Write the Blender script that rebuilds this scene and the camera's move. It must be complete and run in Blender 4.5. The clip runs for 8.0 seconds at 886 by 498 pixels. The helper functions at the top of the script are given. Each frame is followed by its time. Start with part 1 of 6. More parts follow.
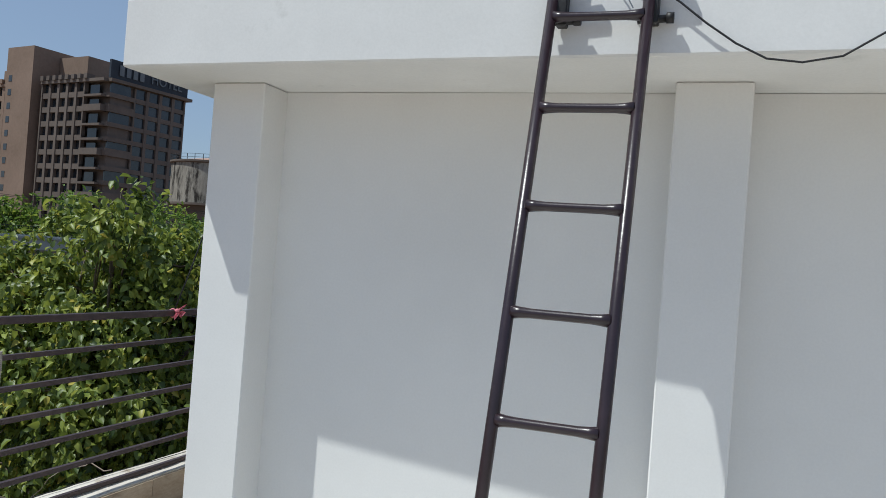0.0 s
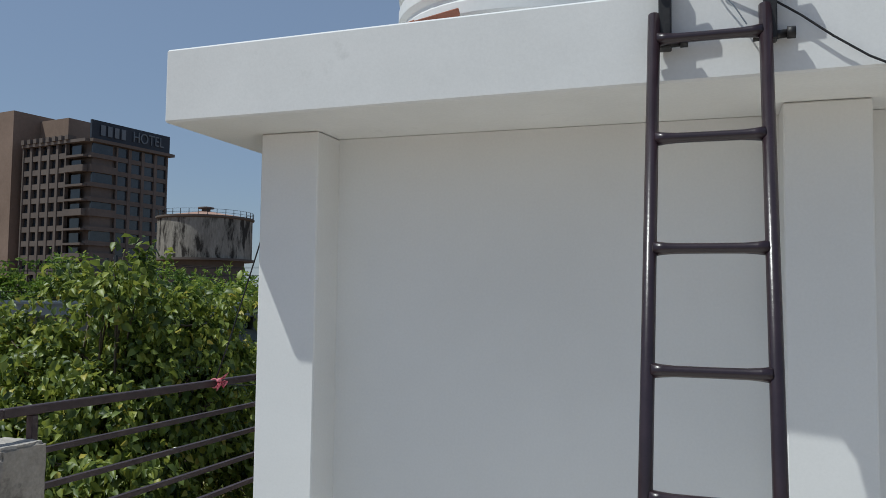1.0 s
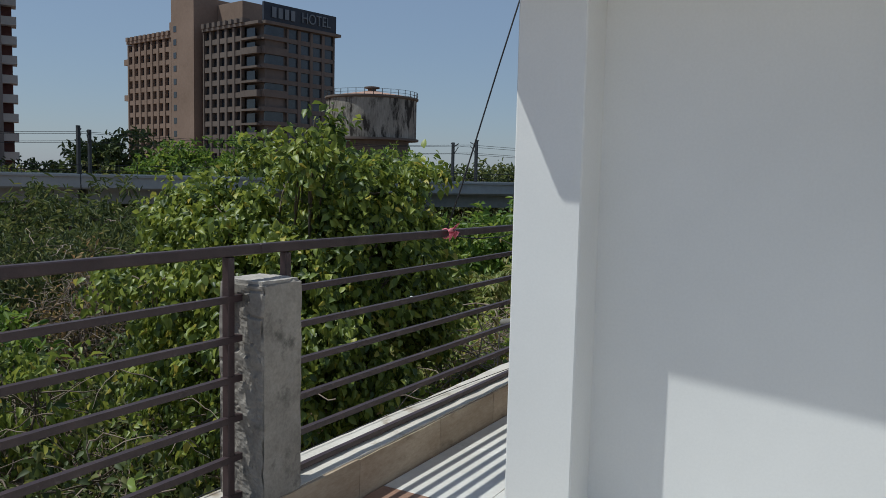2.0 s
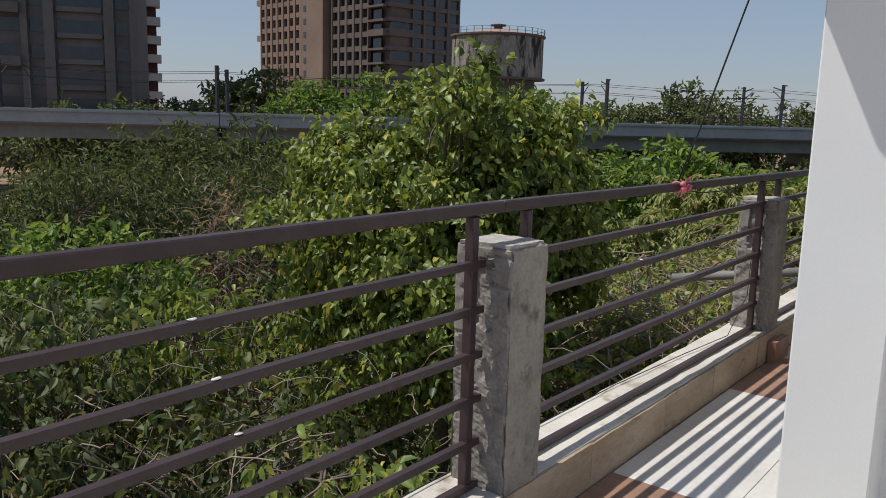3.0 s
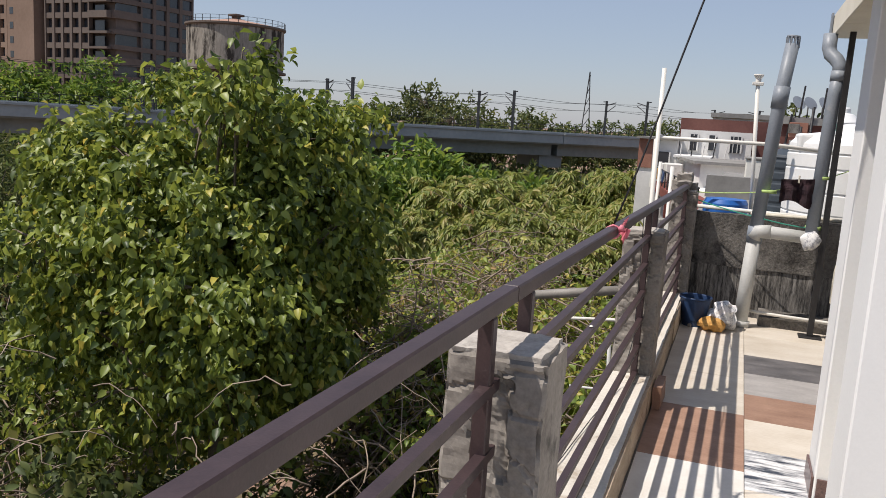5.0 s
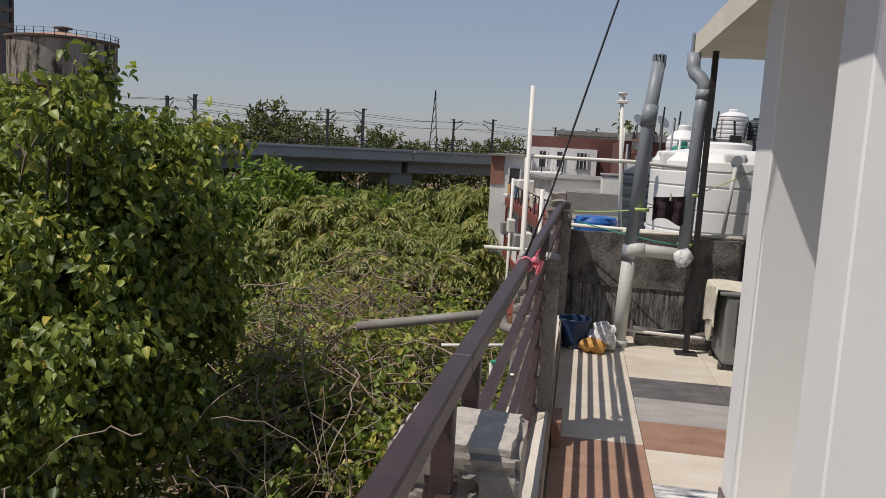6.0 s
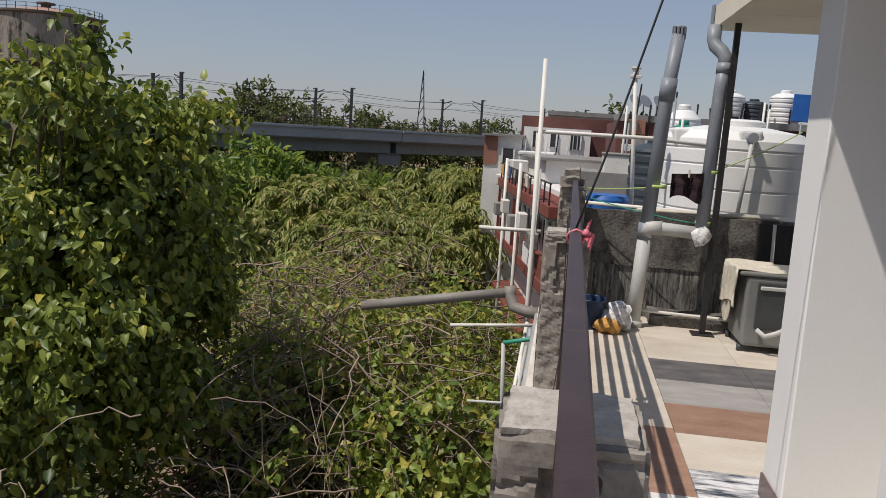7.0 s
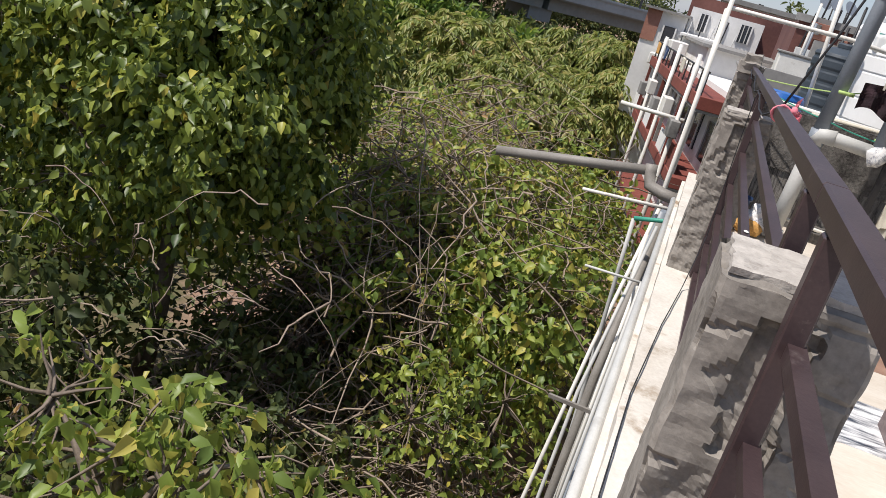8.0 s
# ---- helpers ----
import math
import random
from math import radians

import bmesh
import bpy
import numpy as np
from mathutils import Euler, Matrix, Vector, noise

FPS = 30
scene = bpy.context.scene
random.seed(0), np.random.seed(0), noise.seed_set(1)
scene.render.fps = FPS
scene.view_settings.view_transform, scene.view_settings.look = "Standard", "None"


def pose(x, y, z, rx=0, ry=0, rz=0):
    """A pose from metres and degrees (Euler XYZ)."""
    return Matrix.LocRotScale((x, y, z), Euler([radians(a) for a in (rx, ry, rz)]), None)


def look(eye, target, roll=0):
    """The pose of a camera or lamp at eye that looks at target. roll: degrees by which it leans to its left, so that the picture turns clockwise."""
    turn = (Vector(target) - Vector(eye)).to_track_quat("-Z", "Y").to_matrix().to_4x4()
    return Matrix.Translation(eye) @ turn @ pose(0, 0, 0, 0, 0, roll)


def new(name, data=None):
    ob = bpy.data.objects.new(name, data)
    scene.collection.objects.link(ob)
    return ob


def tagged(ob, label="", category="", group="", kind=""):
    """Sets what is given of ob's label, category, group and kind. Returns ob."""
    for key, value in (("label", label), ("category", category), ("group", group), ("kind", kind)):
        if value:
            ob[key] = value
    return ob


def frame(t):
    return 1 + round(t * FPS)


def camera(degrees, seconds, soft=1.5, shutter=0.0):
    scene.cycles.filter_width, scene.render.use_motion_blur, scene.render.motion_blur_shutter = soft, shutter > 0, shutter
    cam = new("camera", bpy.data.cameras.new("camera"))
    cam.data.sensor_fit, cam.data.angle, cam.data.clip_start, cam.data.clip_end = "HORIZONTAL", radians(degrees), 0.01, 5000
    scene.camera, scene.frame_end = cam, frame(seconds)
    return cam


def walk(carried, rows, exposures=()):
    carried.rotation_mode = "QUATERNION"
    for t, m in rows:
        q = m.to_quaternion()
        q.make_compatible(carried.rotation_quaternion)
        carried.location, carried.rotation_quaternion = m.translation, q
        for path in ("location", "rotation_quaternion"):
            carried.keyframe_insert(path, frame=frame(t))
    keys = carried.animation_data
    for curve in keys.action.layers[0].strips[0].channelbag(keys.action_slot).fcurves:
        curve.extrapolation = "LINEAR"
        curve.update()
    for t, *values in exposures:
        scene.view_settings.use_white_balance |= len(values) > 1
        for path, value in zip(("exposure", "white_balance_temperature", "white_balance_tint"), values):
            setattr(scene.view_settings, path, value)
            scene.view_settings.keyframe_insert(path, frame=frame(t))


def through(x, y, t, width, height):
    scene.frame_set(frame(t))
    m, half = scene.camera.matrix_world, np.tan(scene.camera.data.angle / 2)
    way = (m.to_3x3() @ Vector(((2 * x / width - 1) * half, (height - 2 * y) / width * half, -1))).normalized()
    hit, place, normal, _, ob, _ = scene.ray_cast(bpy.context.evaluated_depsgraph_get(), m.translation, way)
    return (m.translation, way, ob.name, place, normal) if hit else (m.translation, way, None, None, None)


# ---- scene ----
cam = camera(57.7, 8.0, soft=0.5)
PATH = [
    (0, (3.169, 0.504, 1.599), (2.504, 2.39, 1.622), 4.3),
    (0.5, (3.0, 0.584, 1.664), (2.429, 2.498, 1.766), 2.3),
    (1, (2.697, 0.665, 1.644), (2.057, 2.556, 1.764), 0.7),
    (1.5, (2.404, 0.807, 1.509), (1.63, 2.651, 1.491), 1.0),
    (2, (2.135, 0.864, 1.45), (1.143, 2.592, 1.268), 1.3),
    (3.3, (1.290, 1.052, 1.464), (0.056, 2.588, 1.121), 1.6),
    (3.5, (1.177, 1.114, 1.482), (-0.057, 2.65, 1.139), 1.6),
    (4, (0.922, 1.235, 1.486), (-0.167, 2.879, 1.15), 2.9),
    (4.5, (0.623, 1.331, 1.505), (-0.266, 3.094, 1.184), 3.9),
    (5, (0.42, 1.468, 1.531), (-0.249, 3.326, 1.214), 3.5),
    (5.2, (0.326, 1.593, 1.539), (-0.267, 3.48, 1.237), 3.5),
    (6.3, (0.066, 1.864, 1.527), (-0.205, 3.831, 1.282), 3.4),
    (6.5, (-0.007, 1.905, 1.501), (-0.27, 3.873, 1.259), 3.6),
    (7, (-0.073, 1.97, 1.467), (-0.356, 3.927, 1.17), 3.6),
    (7.5, (-0.167, 1.936, 1.411), (-0.568, 3.842, 0.955), 6.2),
    (8, (-0.246, 1.974, 1.332), (-0.714, 3.798, 0.657), 15.4),
]
EXPOSURES = [
    (0.0, -0.14, 6000, 4),
    (0.5, -0.14, 5960, 6),
    (1.0, -0.42, 5990, 4),
    (1.5, -0.42, 5850, 3),
    (2.0, -0.42, 6000, 4),
    (3.5, 0.0, 6500, 12),
    (4.5, 0.34, 6650, 13),
    (5.2, -0.02, 6700, 13),
    (6.5, -0.30, 6750, 13),
    (7.2, -0.22, 6700, 13),
    (8.0, 0.24, 6500, 13),
]
walk(cam, [(t, look(eye, target, roll)) for t, eye, target, roll in PATH], EXPOSURES)

# ---- daylight ----
SUN_WAY = Vector((0.475, 0.315, -1.0)).normalized()
world = bpy.data.worlds.new("sky")
scene.world = world
world.use_nodes = True
wn = world.node_tree.nodes
sky = wn.new("ShaderNodeTexSky")
sky.sky_type = "NISHITA"
sky.sun_disc = False
sky.sun_elevation = math.asin(-SUN_WAY.z)
sky.sun_rotation = math.atan2(-SUN_WAY.x, -SUN_WAY.y) % (2 * math.pi)
sky.air_density, sky.dust_density, sky.ozone_density = 1.1, 0.45, 2.6
haze = wn.new("ShaderNodeMix")
haze.data_type = "RGBA"
haze.inputs["Factor"].default_value = 0.6
haze.inputs["B"].default_value = (2.75, 3.25, 4.45, 1)
world.node_tree.links.new(sky.outputs[0], haze.inputs["A"])
world.node_tree.links.new(haze.outputs["Result"], wn["Background"].inputs[0])
wn["Background"].inputs[1].default_value = 0.115
sun = new("sun", bpy.data.lights.new("sun", "SUN"))
sun.data.energy, sun.data.angle, sun.data.color = 4.5, radians(0.5), (1.0, 0.955, 0.885)
sun.matrix_world = Matrix.Translation((-20, -12, 40)) @ SUN_WAY.to_track_quat("-Z", "Y").to_matrix().to_4x4()


# ---- materials ----
def mat(name, dark, light, rough=0.8, scale=4.0, fine=60.0, bump=0.2, metal=0.0, spread=(0.3, 0.7), stretch=(1, 1, 1),
        speck=0.0, vary=0.0, spec=0.4, stain=None, stain_at=0.6, stain_scale=1.5, bump_far=0.02):
    """A surface with two scales of mottling, fine relief, and optional stains and piece-to-piece variation."""
    m = bpy.data.materials.new(name)
    m.use_nodes = True
    nt = m.node_tree
    n, ln = nt.nodes, nt.links.new
    b = n["Principled BSDF"]
    geo = n.new("ShaderNodeNewGeometry")
    mp = n.new("ShaderNodeMapping")
    mp.inputs["Scale"].default_value = stretch
    ln(geo.outputs["Position"], mp.inputs[0])

    def tex(s, detail=6.0, r=0.6):
        t = n.new("ShaderNodeTexNoise")
        t.inputs["Scale"].default_value, t.inputs["Detail"].default_value, t.inputs["Roughness"].default_value = s, detail, r
        ln(mp.outputs[0], t.inputs["Vector"])
        return t.outputs["Fac"]

    big, small = tex(scale), tex(fine, 4.0)
    mixf = n.new("ShaderNodeMath")
    mixf.operation = "MULTIPLY_ADD"
    ln(small, mixf.inputs[0])
    mixf.inputs[1].default_value = 0.35
    half = n.new("ShaderNodeMath")
    half.operation = "MULTIPLY"
    half.inputs[1].default_value = 0.65
    ln(big, half.inputs[0])
    ln(half.outputs[0], mixf.inputs[2])
    ramp = n.new("ShaderNodeValToRGB")
    ramp.color_ramp.elements[0].position, ramp.color_ramp.elements[1].position = spread
    ramp.color_ramp.elements[0].color, ramp.color_ramp.elements[1].color = (*dark, 1), (*light, 1)
    ln(mixf.outputs[0], ramp.inputs[0])
    col = ramp.outputs[0]
    if stain:
        st = tex(stain_scale, 8.0, 0.65)
        sr = n.new("ShaderNodeValToRGB")
        sr.color_ramp.elements[0].position, sr.color_ramp.elements[1].position = stain_at, stain_at + 0.12
        ln(st, sr.inputs[0])
        mx = n.new("ShaderNodeMix")
        mx.data_type = "RGBA"
        ln(sr.outputs[0], mx.inputs["Factor"])
        ln(col, mx.inputs["A"])
        mx.inputs["B"].default_value = (*stain, 1)
        col = mx.outputs["Result"]
    if vary:
        info = n.new("ShaderNodeObjectInfo")
        mr = n.new("ShaderNodeMapRange")
        mr.inputs["To Min"].default_value, mr.inputs["To Max"].default_value = 1 - vary, 1 + vary
        ln(info.outputs["Random"], mr.inputs["Value"])
        hs = n.new("ShaderNodeHueSaturation")
        ln(mr.outputs[0], hs.inputs["Value"])
        ln(col, hs.inputs["Color"])
        col = hs.outputs[0]
    ln(col, b.inputs["Base Color"])
    b.inputs["Roughness"].default_value, b.inputs["Metallic"].default_value = rough, metal
    b.inputs["Specular IOR Level"].default_value = spec
    if bump:
        bp = n.new("ShaderNodeBump")
        bp.inputs["Strength"].default_value, bp.inputs["Distance"].default_value = bump, bump_far
        ln(mixf.outputs[0], bp.inputs["Height"])
        ln(bp.outputs[0], b.inputs["Normal"])
    return m


def leaf_mat(name, colours, gloss=0.45, through=0.35):
    """Leaf green that differs from leaf to leaf, and lets some light through."""
    m = bpy.data.materials.new(name)
    m.use_nodes = True
    n, ln = m.node_tree.nodes, m.node_tree.links.new
    b = n["Principled BSDF"]
    geo = n.new("ShaderNodeNewGeometry")
    ramp = n.new("ShaderNodeValToRGB")
    el = ramp.color_ramp.elements
    for _ in range(len(colours) - 2):
        el.new(0.5)
    for i, (at, c) in enumerate(colours):
        el[i].position, el[i].color = at, (*c, 1)
    ln(geo.outputs["Random Per Island"], ramp.inputs[0])
    ln(ramp.outputs[0], b.inputs["Base Color"])
    b.inputs["Roughness"].default_value, b.inputs["Specular IOR Level"].default_value = gloss, 0.45
    tr = n.new("ShaderNodeBsdfTranslucent")
    bright = n.new("ShaderNodeHueSaturation")
    bright.inputs["Hue"].default_value, bright.inputs["Value"].default_value = 0.485, 1.7
    ln(ramp.outputs[0], bright.inputs["Color"])
    ln(bright.outputs[0], tr.inputs[0])
    mix = n.new("ShaderNodeMixShader")
    mix.inputs[0].default_value = through
    ln(b.outputs[0], mix.inputs[1])
    ln(tr.outputs[0], mix.inputs[2])
    ln(mix.outputs[0], n["Material Output"].inputs[0])
    return m


WHITE = mat("white_wall_paint", (0.72, 0.72, 0.705), (0.80, 0.80, 0.785), 0.85, 1.2, 90, 0.08, spec=0.2, bump_far=0.004)
SLABP = mat("white_slab_paint", (0.70, 0.70, 0.685), (0.79, 0.79, 0.775), 0.85, 2.5, 80, 0.15, spec=0.2, stain=(0.6, 0.6, 0.58), stain_at=0.62, stain_scale=3, bump_far=0.006)
CREAM = mat("cream_slab_paint", (0.62, 0.58, 0.48), (0.74, 0.70, 0.60), 0.85, 2.5, 80, 0.15, spec=0.2, bump_far=0.006)
STEEL = mat("brown_painted_steel", (0.030, 0.018, 0.020), (0.066, 0.042, 0.042), 0.45, 9, 160, 0.25, spec=0.4, bump_far=0.003, stain=(0.12, 0.095, 0.09), stain_at=0.64, stain_scale=16)
LADDER = mat("dark_maroon_enamel", (0.016, 0.009, 0.012), (0.035, 0.02, 0.026), 0.3, 14, 120, 0.35, spec=0.6, bump_far=0.004, stain=(0.12, 0.09, 0.09), stain_at=0.68, stain_scale=22)
BLACKIRON = mat("black_iron", (0.012, 0.012, 0.013), (0.03, 0.028, 0.028), 0.5, 10, 90, 0.2)
CONC = mat("raw_concrete", (0.16, 0.143, 0.125), (0.37, 0.34, 0.30), 0.93, 6, 70, 0.5, spec=0.2, stain=(0.13, 0.12, 0.105), stain_at=0.57, stain_scale=8, bump_far=0.006)
CONCTOP = mat("crumbling_mortar", (0.30, 0.275, 0.245), (0.55, 0.51, 0.46), 0.95, 22, 90, 0.7, spec=0.15, stain=(0.2, 0.18, 0.16), stain_at=0.6, stain_scale=14, bump_far=0.01)
KERB = mat("whitewashed_kerb", (0.47, 0.43, 0.37), (0.72, 0.68, 0.61), 0.9, 3, 60, 0.3, spec=0.2, stain=(0.28, 0.21, 0.14), stain_at=0.58, stain_scale=4)
TANSTONE = mat("tan_kerb_stone", (0.30, 0.22, 0.15), (0.54, 0.44, 0.33), 0.85, 4, 60, 0.25, vary=0.12, spec=0.2, stain=(0.20, 0.14, 0.10), stain_at=0.6, stain_scale=6, stretch=(1, 0.5, 1.5))
MARBLE = mat("cream_marble", (0.52, 0.45, 0.36), (0.72, 0.67, 0.59), 0.35, 2.2, 30, 0.04, vary=0.06, stretch=(1, 2.5, 1), bump_far=0.003)
WMARBLE = mat("white_marble", (0.58, 0.55, 0.50), (0.76, 0.74, 0.70), 0.35, 2.5, 30, 0.04, vary=0.05, bump_far=0.003)
GMARBLE = mat("grey_marble", (0.24, 0.225, 0.22), (0.46, 0.44, 0.42), 0.35, 3.5, 40, 0.04, stretch=(1, 3, 1), bump_far=0.003)
DMARBLE = mat("dark_grey_marble", (0.05, 0.05, 0.055), (0.20, 0.19, 0.19), 0.35, 4, 40, 0.04, stretch=(1, 3, 1), bump_far=0.003, stain=(0.3, 0.29, 0.28), stain_at=0.62, stain_scale=5)
VMARBLE = mat("veined_blue_marble", (0.04, 0.05, 0.07), (0.74, 0.74, 0.74), 0.3, 4.5, 14, 0.04, stretch=(0.7, 3.5, 1), spread=(0.42, 0.56), bump_far=0.003)
BMARBLE = mat("brown_sandstone", (0.22, 0.125, 0.085), (0.40, 0.25, 0.18), 0.55, 5, 50, 0.08, vary=0.08, stretch=(1, 2, 1), bump_far=0.004)
GROUT = mat("tile_bedding", (0.2, 0.18, 0.15), (0.34, 0.31, 0.27), 0.95, 5, 60, 0.3)
GRANITE = mat("red_granite", (0.05, 0.03, 0.028), (0.20, 0.12, 0.11), 0.3, 60, 300, 0.02)
CEMENT = mat("weathered_cement_plaster", (0.045, 0.041, 0.038), (0.24, 0.225, 0.205), 0.95, 4.5, 60, 0.9, stretch=(1, 1, 0.8), spread=(0.36, 0.64), spec=0.15, stain=(0.03, 0.029, 0.028), stain_at=0.55, stain_scale=3.2, bump_far=0.03)
STREAK = mat("streaked_cement_plaster", (0.055, 0.052, 0.05), (0.33, 0.31, 0.285), 0.95, 9, 60, 0.6, stretch=(4, 4, 0.35), spread=(0.42, 0.62), spec=0.15)
PVCGREY = mat("grey_pvc", (0.17, 0.195, 0.225), (0.26, 0.285, 0.315), 0.45, 3, 70, 0.05, stain=(0.33, 0.33, 0.32), stain_at=0.64, stain_scale=4)
PVCPALE = mat("sun_bleached_pvc", (0.42, 0.42, 0.40), (0.56, 0.56, 0.53), 0.55, 3, 70, 0.05, stain=(0.3, 0.29, 0.27), stain_at=0.62)
PVCDIRTY = mat("dusty_brown_grey_pvc", (0.16, 0.145, 0.125), (0.30, 0.28, 0.25), 0.6, 3, 70, 0.05)
PVCWHITE = mat("white_pvc", (0.62, 0.60, 0.54), (0.78, 0.76, 0.70), 0.5, 4, 70, 0.05, stain=(0.42, 0.37, 0.3), stain_at=0.62, stain_scale=5)
HOSE = mat("green_hose", (0.03, 0.22, 0.15), (0.06, 0.34, 0.24), 0.5, 9, 80, 0.05)
CORD = mat("yellow_green_cord", (0.30, 0.45, 0.12), (0.5, 0.62, 0.25), 0.8, 30, 200, 0.1)
WIRE = mat("black_cable", (0.012, 0.012, 0.014), (0.03, 0.03, 0.033), 0.6, 20, 100, 0.05)
PLTANK = mat("white_tank_plastic", (0.70, 0.70, 0.68), (0.80, 0.80, 0.78), 0.42, 1.6, 40, 0.04, stain=(0.6, 0.58, 0.54), stain_at=0.64, bump_far=0.004)
BLKTANK = mat("dark_tank_plastic", (0.03, 0.04, 0.05), (0.06, 0.075, 0.09), 0.5, 2, 40, 0.05)
GRNTANK = mat("green_tank_plastic", (0.02, 0.16, 0.12), (0.05, 0.26, 0.2), 0.5, 2, 40, 0.05)
BLUE = mat("blue_plastic", (0.01, 0.09, 0.34), (0.03, 0.16, 0.5), 0.45, 3, 50, 0.05)
BLUEBUCKET = mat("dark_blue_plastic", (0.012, 0.035, 0.09), (0.03, 0.06, 0.14), 0.45, 5, 50, 0.05)
WASHER = mat("grey_machine_plastic", (0.15, 0.155, 0.15), (0.21, 0.215, 0.205), 0.5, 3, 70, 0.05, stain=(0.3, 0.28, 0.25), stain_at=0.66)
WASHDARK = mat("dark_machine_panel", (0.035, 0.04, 0.04), (0.07, 0.075, 0.075), 0.45, 5, 70, 0.05)
CLOTHC = mat("cream_cotton_cloth", (0.46, 0.42, 0.33), (0.66, 0.62, 0.52), 0.95, 14, 200, 0.5)
CLOTHD = mat("dark_maroon_cloth", (0.012, 0.008, 0.01), (0.045, 0.02, 0.026), 0.95, 12, 200, 0.5)
CLOTHW = mat("white_checked_cloth", (0.32, 0.33, 0.36), (0.8, 0.79, 0.77), 0.95, 22, 200, 0.3, spread=(0.42, 0.52))
CLOTHO = mat("orange_cloth", (0.42, 0.2, 0.05), (0.66, 0.38, 0.12), 0.95, 16, 200, 0.3)
RIBBON = mat("pink_ribbon", (0.66, 0.15, 0.21), (0.84, 0.32, 0.36), 0.7, 20, 200, 0.2)
BRICKP = mat("terracotta_tile", (0.26, 0.10, 0.06), (0.40, 0.17, 0.11), 0.85, 7, 80, 0.3, vary=0.1)
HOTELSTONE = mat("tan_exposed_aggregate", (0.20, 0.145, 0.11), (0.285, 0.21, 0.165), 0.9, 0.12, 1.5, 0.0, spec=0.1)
# darker copy of HOTELSTONE: right front, right-hand bays, core, water tower trim
HOTELDARK = mat("darker_brown_grey_aggregate", (0.12, 0.10, 0.088), (0.185, 0.155, 0.135), 0.9, 0.12, 1.5, 0.0, spec=0.1)
GLASS = mat("dark_window_glass", (0.016, 0.02, 0.026), (0.05, 0.058, 0.07), 0.12, 0.3, 3, 0.0, spec=0.6)
SIGNM = mat("dark_sign_board", (0.016, 0.022, 0.034), (0.035, 0.045, 0.06), 0.6, 0.5, 4, 0.0)
LETTER = mat("sign_letter_metal", (0.10, 0.12, 0.14), (0.18, 0.20, 0.22), 0.5, 0.5, 4, 0.0)
TANKCONC = mat("stained_tank_concrete", (0.18, 0.16, 0.135), (0.50, 0.47, 0.41), 0.95, 0.35, 3, 0.0, stretch=(1, 1, 0.28), spec=0.1, stain=(0.05, 0.045, 0.04), stain_at=0.465, stain_scale=0.7)
TANKROOF = mat("rusty_tank_roof", (0.30, 0.17, 0.12), (0.46, 0.30, 0.23), 0.9, 0.4, 3, 0.0)
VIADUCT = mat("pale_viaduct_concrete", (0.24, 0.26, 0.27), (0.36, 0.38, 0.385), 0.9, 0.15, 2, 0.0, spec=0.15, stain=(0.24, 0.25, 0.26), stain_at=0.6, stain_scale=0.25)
# same concrete with shade mixed into its colour: deck, girders, caps and piers
VIADUCTSHADE = mat("shaded_viaduct_concrete", (0.17, 0.18, 0.18), (0.27, 0.285, 0.28), 0.9, 0.15, 2, 0.0, spec=0.15)
MAST = mat("galvanised_mast", (0.02, 0.022, 0.025), (0.04, 0.043, 0.046), 0.6, 2, 20, 0.0)
BARK = mat("pale_bark", (0.10, 0.075, 0.055), (0.26, 0.21, 0.165), 0.95, 6, 50, 0.6)
TWIG = mat("dry_twig", (0.13, 0.095, 0.072), (0.42, 0.335, 0.26), 0.95, 2, 20, 0.0)
SOIL = mat("dry_red_soil", (0.17, 0.11, 0.08), (0.42, 0.28, 0.21), 0.95, 0.6, 6, 0.5, stain=(0.05, 0.075, 0.025), stain_at=0.5, stain_scale=0.12, spec=0.1)
HOUSEW = mat("white_house_plaster", (0.60, 0.59, 0.56), (0.78, 0.77, 0.74), 0.9, 0.6, 8, 0.1, spec=0.15, stain=(0.42, 0.4, 0.37), stain_at=0.62, stain_scale=0.8)
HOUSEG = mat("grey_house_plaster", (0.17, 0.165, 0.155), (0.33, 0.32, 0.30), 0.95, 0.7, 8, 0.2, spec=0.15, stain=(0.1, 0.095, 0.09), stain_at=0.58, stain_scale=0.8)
HOUSEB = mat("brick_house_wall", (0.22, 0.10, 0.07), (0.37, 0.19, 0.14), 0.9, 1.4, 14, 0.2, spec=0.15)
MAROON = mat("maroon_parapet_paint", (0.09, 0.035, 0.03), (0.17, 0.075, 0.06), 0.9, 0.8, 10, 0.1)
REDP = mat("red_oxide_paint", (0.13, 0.035, 0.026), (0.25, 0.07, 0.05), 0.8, 2.2, 30, 0.1)
TOWERG = mat("grey_brown_tower_plaster", (0.13, 0.115, 0.105), (0.21, 0.19, 0.175), 0.9, 0.1, 1.5, 0.0, spec=0.1)
TOWERW = mat("pale_tower_plaster", (0.42, 0.41, 0.40), (0.56, 0.55, 0.53), 0.9, 0.1, 1.5, 0.0, spec=0.1)

